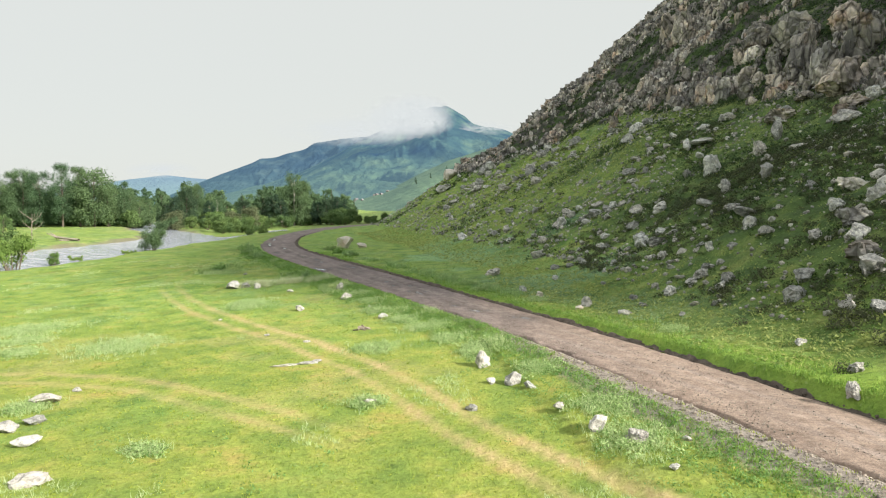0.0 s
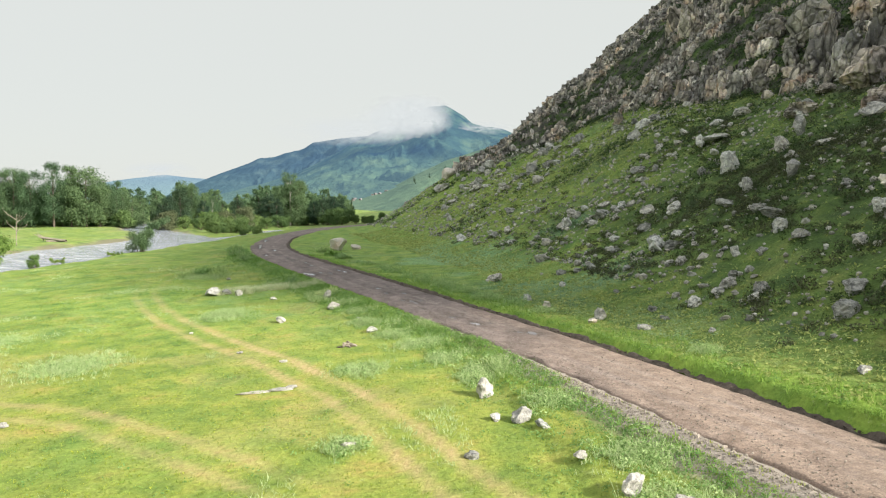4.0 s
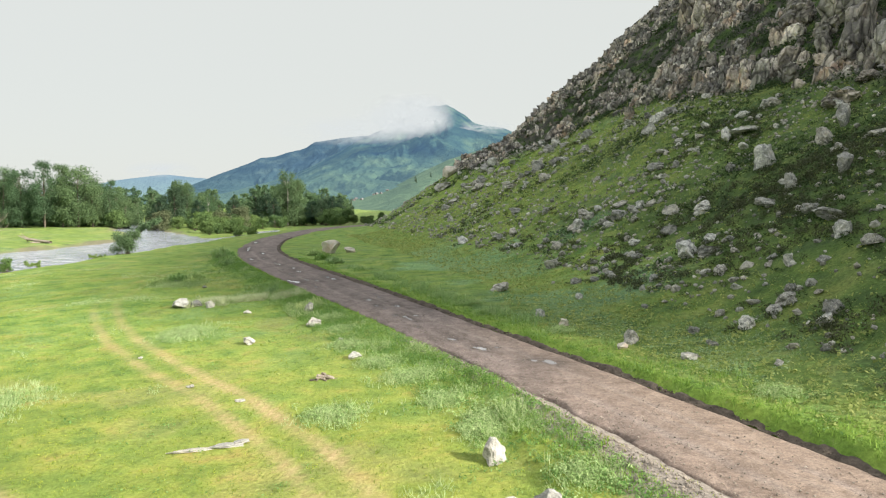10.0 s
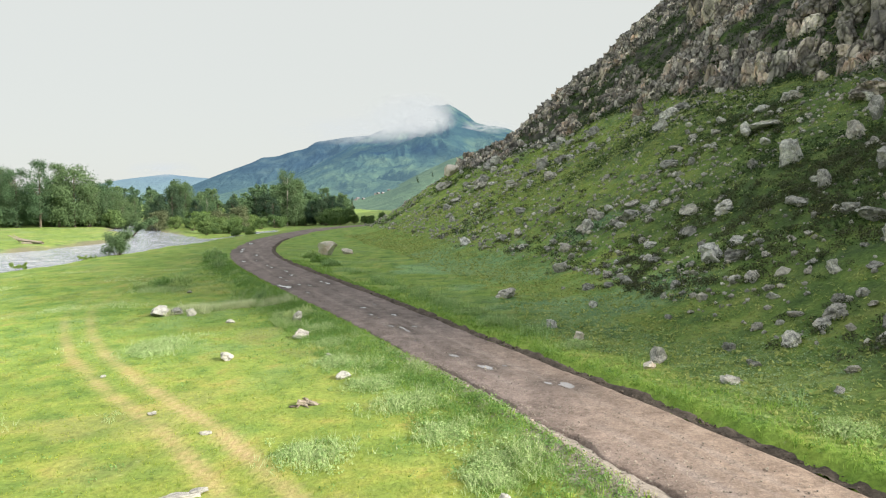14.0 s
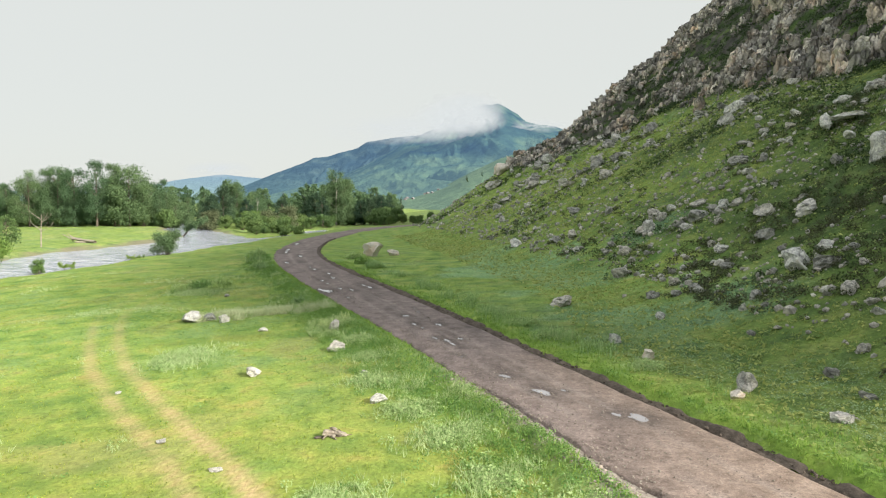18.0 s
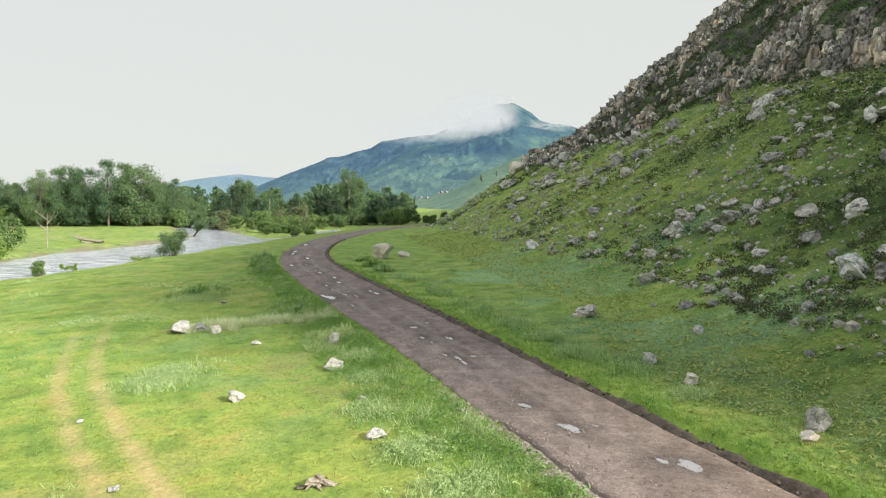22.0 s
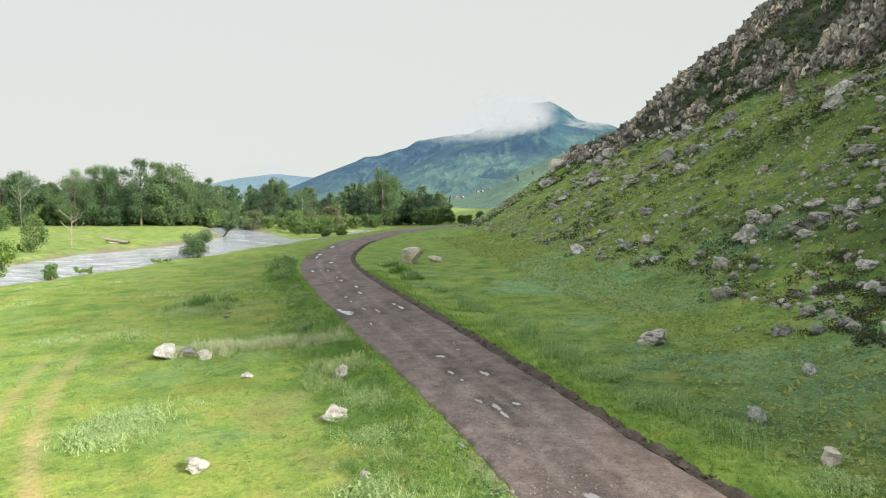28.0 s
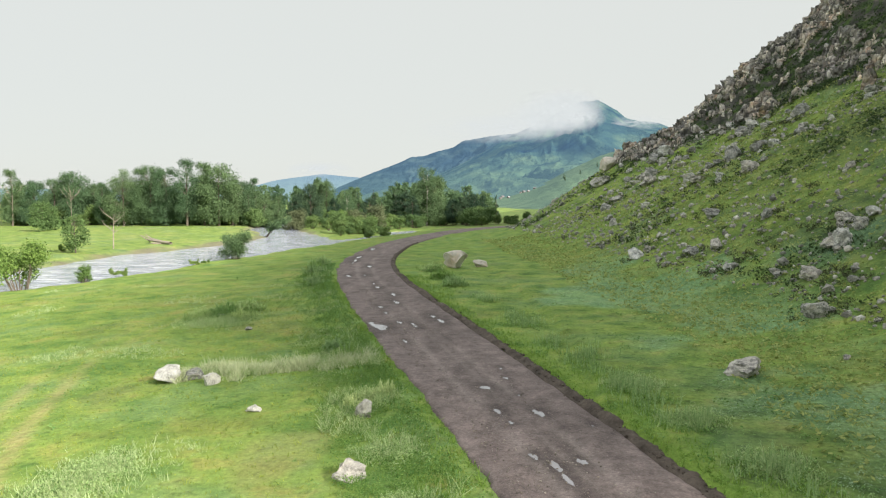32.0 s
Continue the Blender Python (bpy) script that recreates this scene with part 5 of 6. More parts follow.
# front row of the woods on the far bank: x, y, height
for x, y, h in ((-211, 268, 22.5), (-204, 271, 18), (-199, 275, 19), (-192, 277, 22.5), (-186, 280, 17), (-176, 272, 17), (-167.5, 272, 22), (-163, 276, 22.5), (-158, 274, 23.5), (-151, 273, 22.5), (-141, 270, 25.5), (-136.5, 274, 24.5), (-132, 276, 24.5), (-128, 278, 19), (-122, 279, 14), (-118, 283, 14)):
    tree_at("poplar", x, y, height=0.92 * h)
WOODS = [(-330, 296), (-246, 290), (-208, 286), (-174, 284), (-150, 286), (-124, 286)]
for k in range(96):
    t = r4.random() * (len(WOODS) - 1)
    i = int(t)
    x = WOODS[i][0] + (WOODS[i + 1][0] - WOODS[i][0]) * (t - i)
    y = WOODS[i][1] + (WOODS[i + 1][1] - WOODS[i][1]) * (t - i) + r4.random() ** 1.6 * 45
    tree_at("spruce" if r4.random() < 0.3 else "poplar", x, y, r4.uniform(0.6, 0.86) * (0.8 if x > -132 else 1.0))
for k in range(46):
    t = r4.random()
    tree_at("willow", -216 + 98 * t, 270 + 10 * t + r4.uniform(-3, 8), r4.uniform(0.7, 1.25))
# woods beyond the bend
for k in range(96):
    x, y = r4.uniform(-175, -45), r4.uniform(320, 450)
    tree_at("spruce" if r4.random() < 0.4 else "poplar", x, y, r4.uniform(0.55, 0.88))
for x, y, s in ((-62, 306, 1.12), (-59.5, 308, 0.95), (-64.5, 310, 0.85), (-108, 322, 0.85), (-114, 330, 0.8), (-98, 318, 0.6)):
    tree_at("poplar", x, y, s)
for x, y, s in ((-69, 300, 0.72), (-72, 303, 0.66), (-66, 299, 0.62), (-52, 306, 0.58), (-48, 304, 0.62), (-44, 306, 0.66), (-41, 308, 0.58), (-46, 310, 0.64)):
    tree_at("dark", x, y, s)
# thicket on the wooded point: x, y, size and kind
for x, y, s, kind in ((-95.5, 272, 0.86, "dark"), (-99.5, 270, 0.7, "dark"), (-97, 262, 1.15, "grey"), (-101, 276, 1.0, "grey"), (-84, 268, 1.0, "bright"), (-79, 264, 0.9, "bright"), (-88, 275, 0.55, "dark"), (-73, 268, 0.62, "dark"), (-70, 262, 1.25, "grey"), (-75.5, 256, 1.0, "grey"), (-64, 272, 0.8, "willow"), (-60, 278, 0.9, "willow")):
    tree_at(kind, x, y, s)
for k in range(60):
    t = r4.random()
    x, y = -66 - 26 * t + r4.uniform(-1, 14), 210 + 46 * t + r4.uniform(0, 34)
    if float(to_outline(np.array([x]), np.array([y]), RIVER)[0]) > 0.8:
        tree_at("willow", x, y, r4.uniform(0.3, 0.6) if y < 236 else r4.uniform(0.55, 1.0))
for k in range(30):
    tree_at("willow", r4.uniform(-105, -36), r4.uniform(285, 315), r4.uniform(0.7, 1.3))
for k in range(16):
    tree_at("willow", r4.uniform(-40, -12), r4.uniform(268, 300), r4.uniform(0.4, 0.7))
# single bushes on the banks
for me, x, y, s in ((RIVER_BUSH, -59.0, 146.5, 1.45), (GREEN_BUSH, -62.0, 103.3, 1.45), (SMALL_BUSH, -92.5, 147.5, 0.8)):
    plant("bush", me, x, y, s, r4.uniform(0, 6), "round green bush at the water's edge", "bush", "bushes along the river", ("stem", "foliage"), 0.1)
LOW_BUSH = bush(1.1, 2.4, 66, 1500, LEAF_BRIGHT, 0.09)
for me, x, y, s in ((SMALL_BUSH, -60.9, 112.2, 1.3), (LOW_BUSH, -60.0, 117.6, 1.0), (LOW_BUSH, -59.0, 134, 0.8), (LOW_BUSH, -58.8, 137, 0.6)):
    plant("bush", me, x, y, s, r4.uniform(0, 6), "small light green bush on the near bank", "bush", "bushes along the river", ("stem", "foliage"), 0.05)


plant("round_tree", broad_tree(9, 9, 71, 3000, LEAF_WILLOW, size=0.4), -166, 230, 1.0, 0.0, "small round light green tree on the far meadow", "tree", "trees along the river")
plant("young_tree", broad_tree(6.6, 4.6, 72, 1800, LEAF_WILLOW, size=0.26), -88.9, 146.4, 1.0, 0.0, "young light green tree on the far bank", "tree", "trees along the river")


def slanted_tree():
    r = random.Random(73)
    trunk = [((0, 0, -0.6), (2.2, 0, 1.5), 0.26, 0.2), ((2.2, 0, 1.5), (5.0, 0.3, 3.6), 0.2, 0.1)]
    boughs = []
    for k in range(26):
        c = (r.uniform(2.6, 8.0), r.uniform(-1.8, 1.8), 0)
        c = (c[0], c[1], 2.2 + 0.42 * (c[0] - 2.0) * r.uniform(0.75, 1.25) + r.uniform(-0.5, 0.7))
        boughs.append((*c, r.uniform(0.5, 1.0)))
        trunk.append(((2.2 + 0.1 * k, 0.05, 1.5 + 0.07 * k), c, 0.06, 0.02, 4))
    return wood_mesh("trunk", trunk, BARK), leaf_cloud("crown", boughs, 2400, 0.26, LEAF_BROAD, 73)


plant("leaning_tree", slanted_tree(), -87.2, 218.0, 1.0, -0.3, "dark green tree leaning out over the river", "tree", "trees along the river")


# ---- grass ----
def blades(name, x, y, height, width, lean, mat, seed, per=4):
    """Grass: per narrow blades at every place."""
    g = np.random.default_rng(seed)
    x, y, height = np.repeat(x, per), np.repeat(y, per), np.repeat(height, per)
    n = len(x)
    x, y = x + g.normal(0, 0.05, n) * (1 + height), y + g.normal(0, 0.05, n) * (1 + height)
    z = ground_z(x, y) - 0.02
    a, h = g.uniform(0, 6.283, n), height * g.uniform(0.55, 1.25, n)
    dx, dy = np.cos(a) * width * 0.5, np.sin(a) * width * 0.5
    tip = np.c_[x + g.normal(0, lean, n) * h, y + g.normal(0, lean, n) * h, z + h]
    V = np.stack([np.c_[x - dx, y - dy, z], np.c_[x + dx, y + dy, z], tip], 1).reshape(-1, 3)
    return mesh_of(name, V, np.arange(n * 3).reshape(-1, 3), mat)


g = np.random.default_rng(77)


def thin_turf(x, y):
    """True for fewer places on the dark moor at the near end of the slope."""
    return g.random(len(x)) > 0.8 * smooth(115, 65, y) * smooth(0.2, 4, ground_z(x, y))


def scatter(count, x0, x1, y0, y1, ok):
    x, y = g.uniform(x0, x1, count), y0 + (y1 - y0) * g.random(count) ** 1.5
    k = ok(x, y)
    return x[k], y[k]


gx, gy = scatter(60000, -50, 14, 9, 90, lambda x, y: (road_side(x, y) < -ROAD_HALF - 0.3) & (np.abs(x) < 0.7 * (y + 4)) & (worn_mask(x, y, 0) < 0.3))
tagged(new("meadow_grass", blades("meadow_grass", gx, gy, g.uniform(0.05, 0.13, len(gx)), 0.03, 0.4, GRASS_SHORT, 1, 3)), "short sunlit yellow-green meadow grass", "grass", kind="stuff")
gx, gy = scatter(60000, -30, 20, 10, 100, lambda x, y: ((road_side(x, y) < 0.02 - ROAD_HALF - smooth(50, 40, y) * (0.4 + 1.1 * value_noise(x, y, 2.2, 403)) - 1.0 * smooth(42, 26, y)) | (road_side(x, y) > ROAD_HALF + 0.45)) & (np.abs(road_side(x, y)) < ROAD_HALF + 2.2 + 2 * value_noise(x, y, 4, 5)))
tagged(new("verge_grass", blades("verge_grass", gx, gy, g.uniform(0.1, 0.28, len(gx)), 0.04, 0.35, GRASS_LUSH, 2, 3)), "lush bright green grass along the road's verges", "grass", kind="stuff")
# patches of tall plumed grass: x, y, radius
PLUMES = [(-25.2, 41.6, 1.5), (-16.6, 26.8, 0.9), (-14.6, 53.0, 1.2), (-18.4, 39.1, 2.4), (-26.6, 45.3, 2.2), (-23.7, 38.3, 1.2), (-14.4, 51.4, 1.5), (-23.6, 76.2, 2.4), (5.5, 23.1, 1.2), (5.8, 19.8, 1.3), (-9.6, 21.2, 0.7), (-2.9, 25.7, 0.7), (1.9, 34.3, 1.0), (-0.9, 40.2, 1.4), (0.4, 36.6, 1.0), (-2.4, 43.0, 1.0), (-4.4, 47.0, 1.1), (-3.5, 35.7, 1.2), (1.6, 33.0, 0.9),
          (-6.6, 54.8, 1.0), (-8.4, 59.7, 0.9), (2.1, 57.9, 0.9), (3.5, 54.2, 0.9), (-12.1, 66.4, 1.0), (11.6, 34.2, 0.7), (4.0, 28.6, 0.9), (-5.4, 51.0, 0.8), (0.6, 62.0, 1.0), (6.6, 47.5, 0.7)]
STRIP = [(-18.0 + 0.62 * k, 63.2 + 0.22 * k + 0.4 * math.sin(k), 0.75) for k in range(12)]
px, py = [], []
for x, y, r in PLUMES:
    k = int(120 * r * (0.4 + r))
    px.append(g.normal(x, r * 0.5, k))
    py.append(g.normal(y, r * 0.5, k))
px, py = np.concatenate(px), np.concatenate(py)
clear = np.abs(road_side(px, py)) > ROAD_HALF + 0.5
px, py = px[clear], py[clear]
gx, gy = scatter(120000, -50, 14, 10, 95, lambda x, y: (road_side(x, y) < -ROAD_HALF - 0.6) & (np.abs(x) < 0.7 * (y + 4)) & (fbm(x, y, 4.5, 401, 4) > 0.26 + 0.12 * g.random(len(x)) - 0.13 * np.exp(-((road_side(x, y) + 4.5) / 2.0) ** 2)) & (worn_mask(x, y, 0) < 0.2))
tall = np.r_[g.uniform(0.18, 0.42, len(px)) * (0.6 + 0.5 * g.random(len(px))), g.uniform(0.08, 0.26, len(gx))]
tagged(new("feather_grass", blades("feather_grass", np.r_[px, gx], np.r_[py, gy], tall, 0.022, 0.5, GRASS_TALL, 3, 5)), "clumps of tall pale feathery grass in the meadow", "grass", kind="stuff")
centres = [(x + g.normal(0, 0.4), y + g.normal(0, 0.5), g.uniform(0.5, 1.0)) for x, y, r in STRIP for _ in range(5)]
sx = np.concatenate([g.normal(x, 0.14, 70) for x, y, s in centres])
sy = np.concatenate([g.normal(y, 0.16, 70) for x, y, s in centres])
sh = np.concatenate([np.full(70, s) for x, y, s in centres])
tagged(new("straw_grass", blades("straw_grass", sx, sy, sh * g.uniform(0.25, 0.75, len(sx)), 0.05, 0.45, GRASS_STRAW, 6, 2)), "strip of tall bleached feathery grass beside the road", "grass", kind="stuff")
gx, gy = scatter(60000, -20, 60, 25, 120, lambda x, y: (hill_run(x, y) > -6) & (road_side(x, y) > 3.5) & (x < 0.66 * (y + 8)) & thin_turf(x, y))
tagged(new("hill_grass", blades("hill_grass", gx, gy, g.uniform(0.05, 0.14, len(gx)), 0.05, 1.2, GRASS_HILL, 4, 4)), "rough green grass tufts covering the hillside", "grass", kind="stuff")


def low_shrubs(name, places, per, mat, seed, leaf=1.0, up=0.9):
    gg = np.random.default_rng(seed)
    P = np.array(places)
    k = np.repeat(np.arange(len(P)), per)
    n = len(k)
    d = gg.normal(size=(n, 3))
    d /= np.linalg.norm(d, axis=1)[:, None]
    at = P[k, :3] + d * (P[k, 3] * gg.uniform(0.5, 1.0, n))[:, None] * (1, 1, 0.55)
    nn = d + gg.normal(size=(n, 3)) * 0.6 + (0, 0, up)
    nn /= np.linalg.norm(nn, axis=1)[:, None]
    t = np.cross(nn, gg.normal(size=(n, 3)))
    t /= np.linalg.norm(t, axis=1)[:, None]
    b = np.cross(nn, t)
    s = (P[k, 3] * gg.uniform(0.09, 0.22, n) * leaf)[:, None]
    V = np.stack([at - t * s, at - b * s * 0.5, at + t * s, at + b * s * 0.5], 1).reshape(-1, 3)
    return mesh_of(name, V, np.arange(n * 4).reshape(-1, 4), mat)


def stalks(name, x, y, z, height, mat, seed, leaves=9):
    """Upright leafy stalks: a thin stem each, with narrow leaves that shorten towards the top."""
    gg = np.random.default_rng(seed)
    n = len(x)
    base = np.c_[x, y, z - 0.03]
    tip = base + np.c_[gg.normal(0, 0.12, n) * height, gg.normal(0, 0.12, n) * height, height]
    k = np.repeat(np.arange(n), leaves)
    u = gg.uniform(0.12, 1.0, len(k))[:, None]
    at = base[k] + (tip - base)[k] * u
    a = gg.uniform(0, 6.283, len(k))
    out = np.c_[np.cos(a), np.sin(a), gg.uniform(0.3, 1.1, len(k))]
    side = np.c_[-np.sin(a), np.cos(a), gg.normal(0, 0.2, len(k))]
    far = at + out * (height[k, None] * (0.30 - 0.22 * u) * gg.uniform(0.6, 1.2, len(k))[:, None])
    half = side * (height[k, None] * 0.035 * (1.2 - 0.7 * u))
    mid = 0.5 * (at + far)
    V = np.stack([at, mid - half, far, mid + half], 1).reshape(-1, 3)
    a = gg.uniform(0, 6.283, n)
    d = np.c_[np.cos(a), np.sin(a), 0 * a] * (0.012 + 0.016 * height[:, None])
    V = np.vstack([V, np.stack([base - d, base + d, tip + 0.3 * d, tip - 0.3 * d], 1).reshape(-1, 3)])
    return mesh_of(name, V, np.arange(len(V)).reshape(-1, 4), mat)


# ---- bluish grass patches and a row of tall herbs beside the road ----
ux, uy = scatter(90000, -16, 24, 34, 105, lambda x, y: (road_side(x, y) > 5) & (fbm(x, y, 7, 515, 4) + 0.16 - 0.05 * np.abs(hill_run(x, y) + 4) > 0.02 + 0.25 * g.random(len(x))))
ux, uy = ux[:12000], uy[:12000]
tagged(new("blue_grass", low_shrubs("blue_grass", np.c_[ux, uy, ground_z(ux, uy), g.uniform(0.06, 0.16, len(ux))], 12, BLUE_GRASS, 8, 1.2, 1.6)), "patches of bluish-green grass at the foot of the hill", "grass", kind="stuff")
LINE_Y, LINE_X = np.array([34, 42, 53.0, 57.4, 61.1, 68.1, 74.0, 92]), np.array([13.4, 9.2, 4.1, 2.1, 0.5, -1.6, -3.9, -11])
hy = 36 + 50 * g.random(3400)
hx = np.interp(hy, LINE_Y, LINE_X) + g.normal(0, 0.5, 3400)
lump = value_noise(hx, hy, 1.6, 517) > -0.04 + 0.1 * g.random(3400) + 0.3 * smooth(50, 44, hy)
hx, hy = hx[lump], hy[lump]
tagged(new("tall_herbs", stalks("tall_herbs", hx, hy, ground_z(hx, hy), g.uniform(0.16, 0.58, len(hx)), PALE_HERB, 14)), "row of tall pale green herbs along the road's far verge", "plants", kind="stuff")
tagged(new("verge_herbs", low_shrubs("verge_herbs", np.c_[hx, hy, ground_z(hx, hy) + 0.06, g.uniform(0.08, 0.24, len(hx))], 20, GRASS_HERB, 16, 0.9, 1.0)), "leafy pale green herbs in a row beside the road", "plants", kind="stuff")


# ---- heath shrubs on the hill ----
sx, sy = g.uniform(-20, 95, 34000), g.uniform(28, 188, 34000)
k = (hill_run(sx, sy) > 2) & (sy < 176) & (sx < 0.68 * (sy + 6)) & (fbm(sx, sy, 6, 501, 4) + 0.3 * smooth(130, 60, sy) * smooth(4, 12, ground_z(sx, sy)) > 0.02 + 0.45 * g.random(34000))
sx, sy = sx[k][:4800], sy[k][:4800]
by = np.array([(o.matrix_world.translation.x, o.matrix_world.translation.y, o.matrix_world.to_scale().x) for o in bpy.data.objects if o.name.startswith("boulder") and o.matrix_world.translation.x > np.interp(o.matrix_world.translation.y, FOOT_Y, FOOT_X) - 1])
by = np.repeat(by[by[:, 2] > 0.55], 5, axis=0)
ang = g.uniform(0, 6.283, len(by))
cx, cy = g.uniform(-20, 100, 30000), g.uniform(56, 190, 30000)
cliffy = (ground_z(cx, cy) > cliff_foot(cy) - 0.5) & (hill_run(cx, cy) > 12) & (cx < 0.7 * (cy + 6)) & (rib(cx, cy) < 0.72)
cx, cy = cx[cliffy][:7500], cy[cliffy][:7500]
size = np.r_[0.14 + 0.5 * g.random(len(sx)) ** 2.2 + 0.002 * sy, by[:, 2] * g.uniform(0.16, 0.42, len(by)), g.uniform(0.4, 1.2, len(cx))]
sx = np.r_[sx, by[:, 0] + np.cos(ang) * by[:, 2] * 0.75, cx]
sy = np.r_[sy, by[:, 1] + np.sin(ang) * by[:, 2] * 0.75, cy]
tagged(new("heath", low_shrubs("heath", np.c_[sx, sy, ground_z(sx, sy) + 0.1, size], 26, LEAF_HEATH, 9, 1.1, 0.1)), "low dark green shrubs scattered over the hillside", "shrubs", kind="stuff")
bx, by2 = g.uniform(-15, 70, 30000), 24 + 120 * g.random(30000) ** 1.2
k = (hill_run(bx, by2) > 1) & (bx < 0.68 * (by2 + 6)) & (ground_z(bx, by2) < 19) & (fbm(bx, by2, 5, 511, 4) + 0.32 * smooth(110, 50, by2) > 0.26 + 0.1 * g.random(30000))
bx, by2 = bx[k][:1500], by2[k][:1500]
nx, ny = g.uniform(12, 34, 2600), g.uniform(28, 64, 2600)
k = (hill_run(nx, ny) > -1.5) & (nx < 0.68 * (ny + 6)) & (fbm(nx, ny, 6, 519, 4) > -0.12 + 0.25 * g.random(2600))
bx, by2 = np.r_[bx, nx[k][:760]], np.r_[by2, ny[k][:760]]
near_b = by[::3]
ang = g.uniform(0, 6.283, len(near_b))
bx, by2 = np.r_[bx, near_b[:, 0] + np.cos(ang) * near_b[:, 2] * 0.8], np.r_[by2, near_b[:, 1] + np.sin(ang) * near_b[:, 2] * 0.8]
tagged(new("brown_shrubs", low_shrubs("brown_shrubs", np.c_[bx, by2, ground_z(bx, by2) + 0.1, g.uniform(0.2, 0.62, len(bx))], 84, LEAF_BROWN, 12, 0.78, 0.0)), "dark brownish-green shrubs among the hillside boulders", "shrubs", kind="stuff")
ux, uy = g.uniform(-18, 75, 30000), 24 + 125 * g.random(30000) ** 1.2
k = (hill_run(ux, uy) > -5) & (road_side(ux, uy) > 3.4) & (ux < 0.68 * (uy + 6)) & (ground_z(ux, uy) < 20) & (fbm(ux, uy, 8, 513, 4) > -0.05 + 0.3 * g.random(30000))
ux, uy = ux[k][:6000], uy[k][:6000]
tagged(new("tussocks", low_shrubs("tussocks", np.c_[ux, uy, ground_z(ux, uy), g.uniform(0.08, 0.2, len(ux)) + 0.001 * uy], 14, TUSSOCK, 13, 1.9)), "pale grass tussocks flecking the hillside", "grass", kind="stuff")
sx, sy = g.uniform(-45, 8, 9000), g.uniform(10, 100, 9000)
k = (road_side(sx, sy) < -3) & (np.abs(sx) < 0.7 * (sy + 4)) & (fbm(sx, sy, 6, 503, 3) > 0.08) & (worn_mask(sx, sy, 0) < 0.2)
sx, sy = sx[k][:800], sy[k][:800]
pick = g.choice(len(px), 1700, replace=False)
vy = g.uniform(14, 112, 6200)
vs = road_slope(vy)
vw = np.where(np.arange(6200) < 5300, -(ROAD_HALF + road_extra(vy) + 0.35 + 1.0 * smooth(40, 26, vy) + np.abs(g.normal(0, 1.5, 6200))), ROAD_HALF + road_extra(vy) + 0.8 + 9 * g.random(6200) ** 1.5)
sx = np.r_[sx, px[pick], road_x(vy) + vw / np.sqrt(1 + vs ** 2)]
sy = np.r_[sy, py[pick], vy - vs * vw / np.sqrt(1 + vs ** 2)]
tagged(new("meadow_herbs", low_shrubs("meadow_herbs", np.c_[sx, sy, ground_z(sx, sy) + 0.04, g.uniform(0.09, 0.28, len(sx)) * (1 + 0.6 * g.random(len(sx)) ** 4)], 28, GRASS_HERB, 10, 0.9)), "low leafy green herbs growing in the meadow", "plants", kind="stuff")

# ---- clumps of tall weeds: x, y, width, height ----
def weed_clump(k, mat):
    """Leafy stalks about one metre high, in a clump about one metre across, over a low skirt of leaves."""
    gg = np.random.default_rng(640 + k)
    d, a = 0.5 * np.sqrt(gg.random(46)), gg.uniform(0, 6.283, 46)
    x, y = d * np.cos(a), d * np.sin(a)
    skirt = np.c_[x, y, 0 * x + 0.12, gg.uniform(0.12, 0.26, 46)]
    return stalks("foliage", x, y, 0 * x, (1.05 - 1.0 * d) * gg.uniform(0.6, 1.0, 46), mat, 660 + k, 16), low_shrubs("undergrowth", skirt, 40, GRASS_HERB, 680 + k, 0.7, 1.4)


CLUMPS = [weed_clump(k, mat) for k, mat in enumerate((SILVER_HERB, PALE_HERB, GRASS_HERB, GRASS_TALL))]
WEED_CLUMPS = [(-27.8, 103.0, 2.4, 1.3), (-30.4, 111.2, 2.6, 1.4), (-29.4, 107.4, 2.0, 1.1), (-23.9, 93.4, 2.0, 1.0), (-25.2, 96.8, 1.8, 1.1), (-11.8, 66.2, 1.6, 1.0), (-12.9, 68.0, 1.4, 0.9), (-25.6, 77.6, 2.0, 0.8), (-24.9, 79.6, 2.2, 0.9), (-23.4, 80.0, 2.0, 1.0), (-22.6, 77.6, 1.8, 0.8), (-24.1, 78.2, 2.0, 0.8), (-16.0, 104.6, 2.4, 1.1), (-11.7, 92.9, 2.2, 1.0), (-13.8, 98.0, 2.4, 1.1), (-12.4, 95.2, 1.8, 0.8), (-8.7, 59.5, 0.9, 0.9), (-9.2, 59.1, 0.8, 0.7), (-8.3, 60.2, 0.9, 0.8)]
for k, (x, y, wide, high) in enumerate(WEED_CLUMPS):
    silver = abs(y - 59.5) < 1
    root = tagged(new("weed_clump"), "clump of pale silvery stalks beside the road" if silver else "bushy clump of tall leafy green weeds", "weeds", "clumps of weeds")
    root.matrix_world = Matrix.Translation((x, y, float(ground_z(x, y)[0]))) @ Euler((0, 0, 2.4 * k)).to_matrix().to_4x4() @ Matrix.Diagonal((wide, wide, high, 1))
    for part_name, me in zip(("foliage", "undergrowth"), CLUMPS[3 if silver else k % 3]):
        tagged(part(part_name, me, root), kind="stuff")


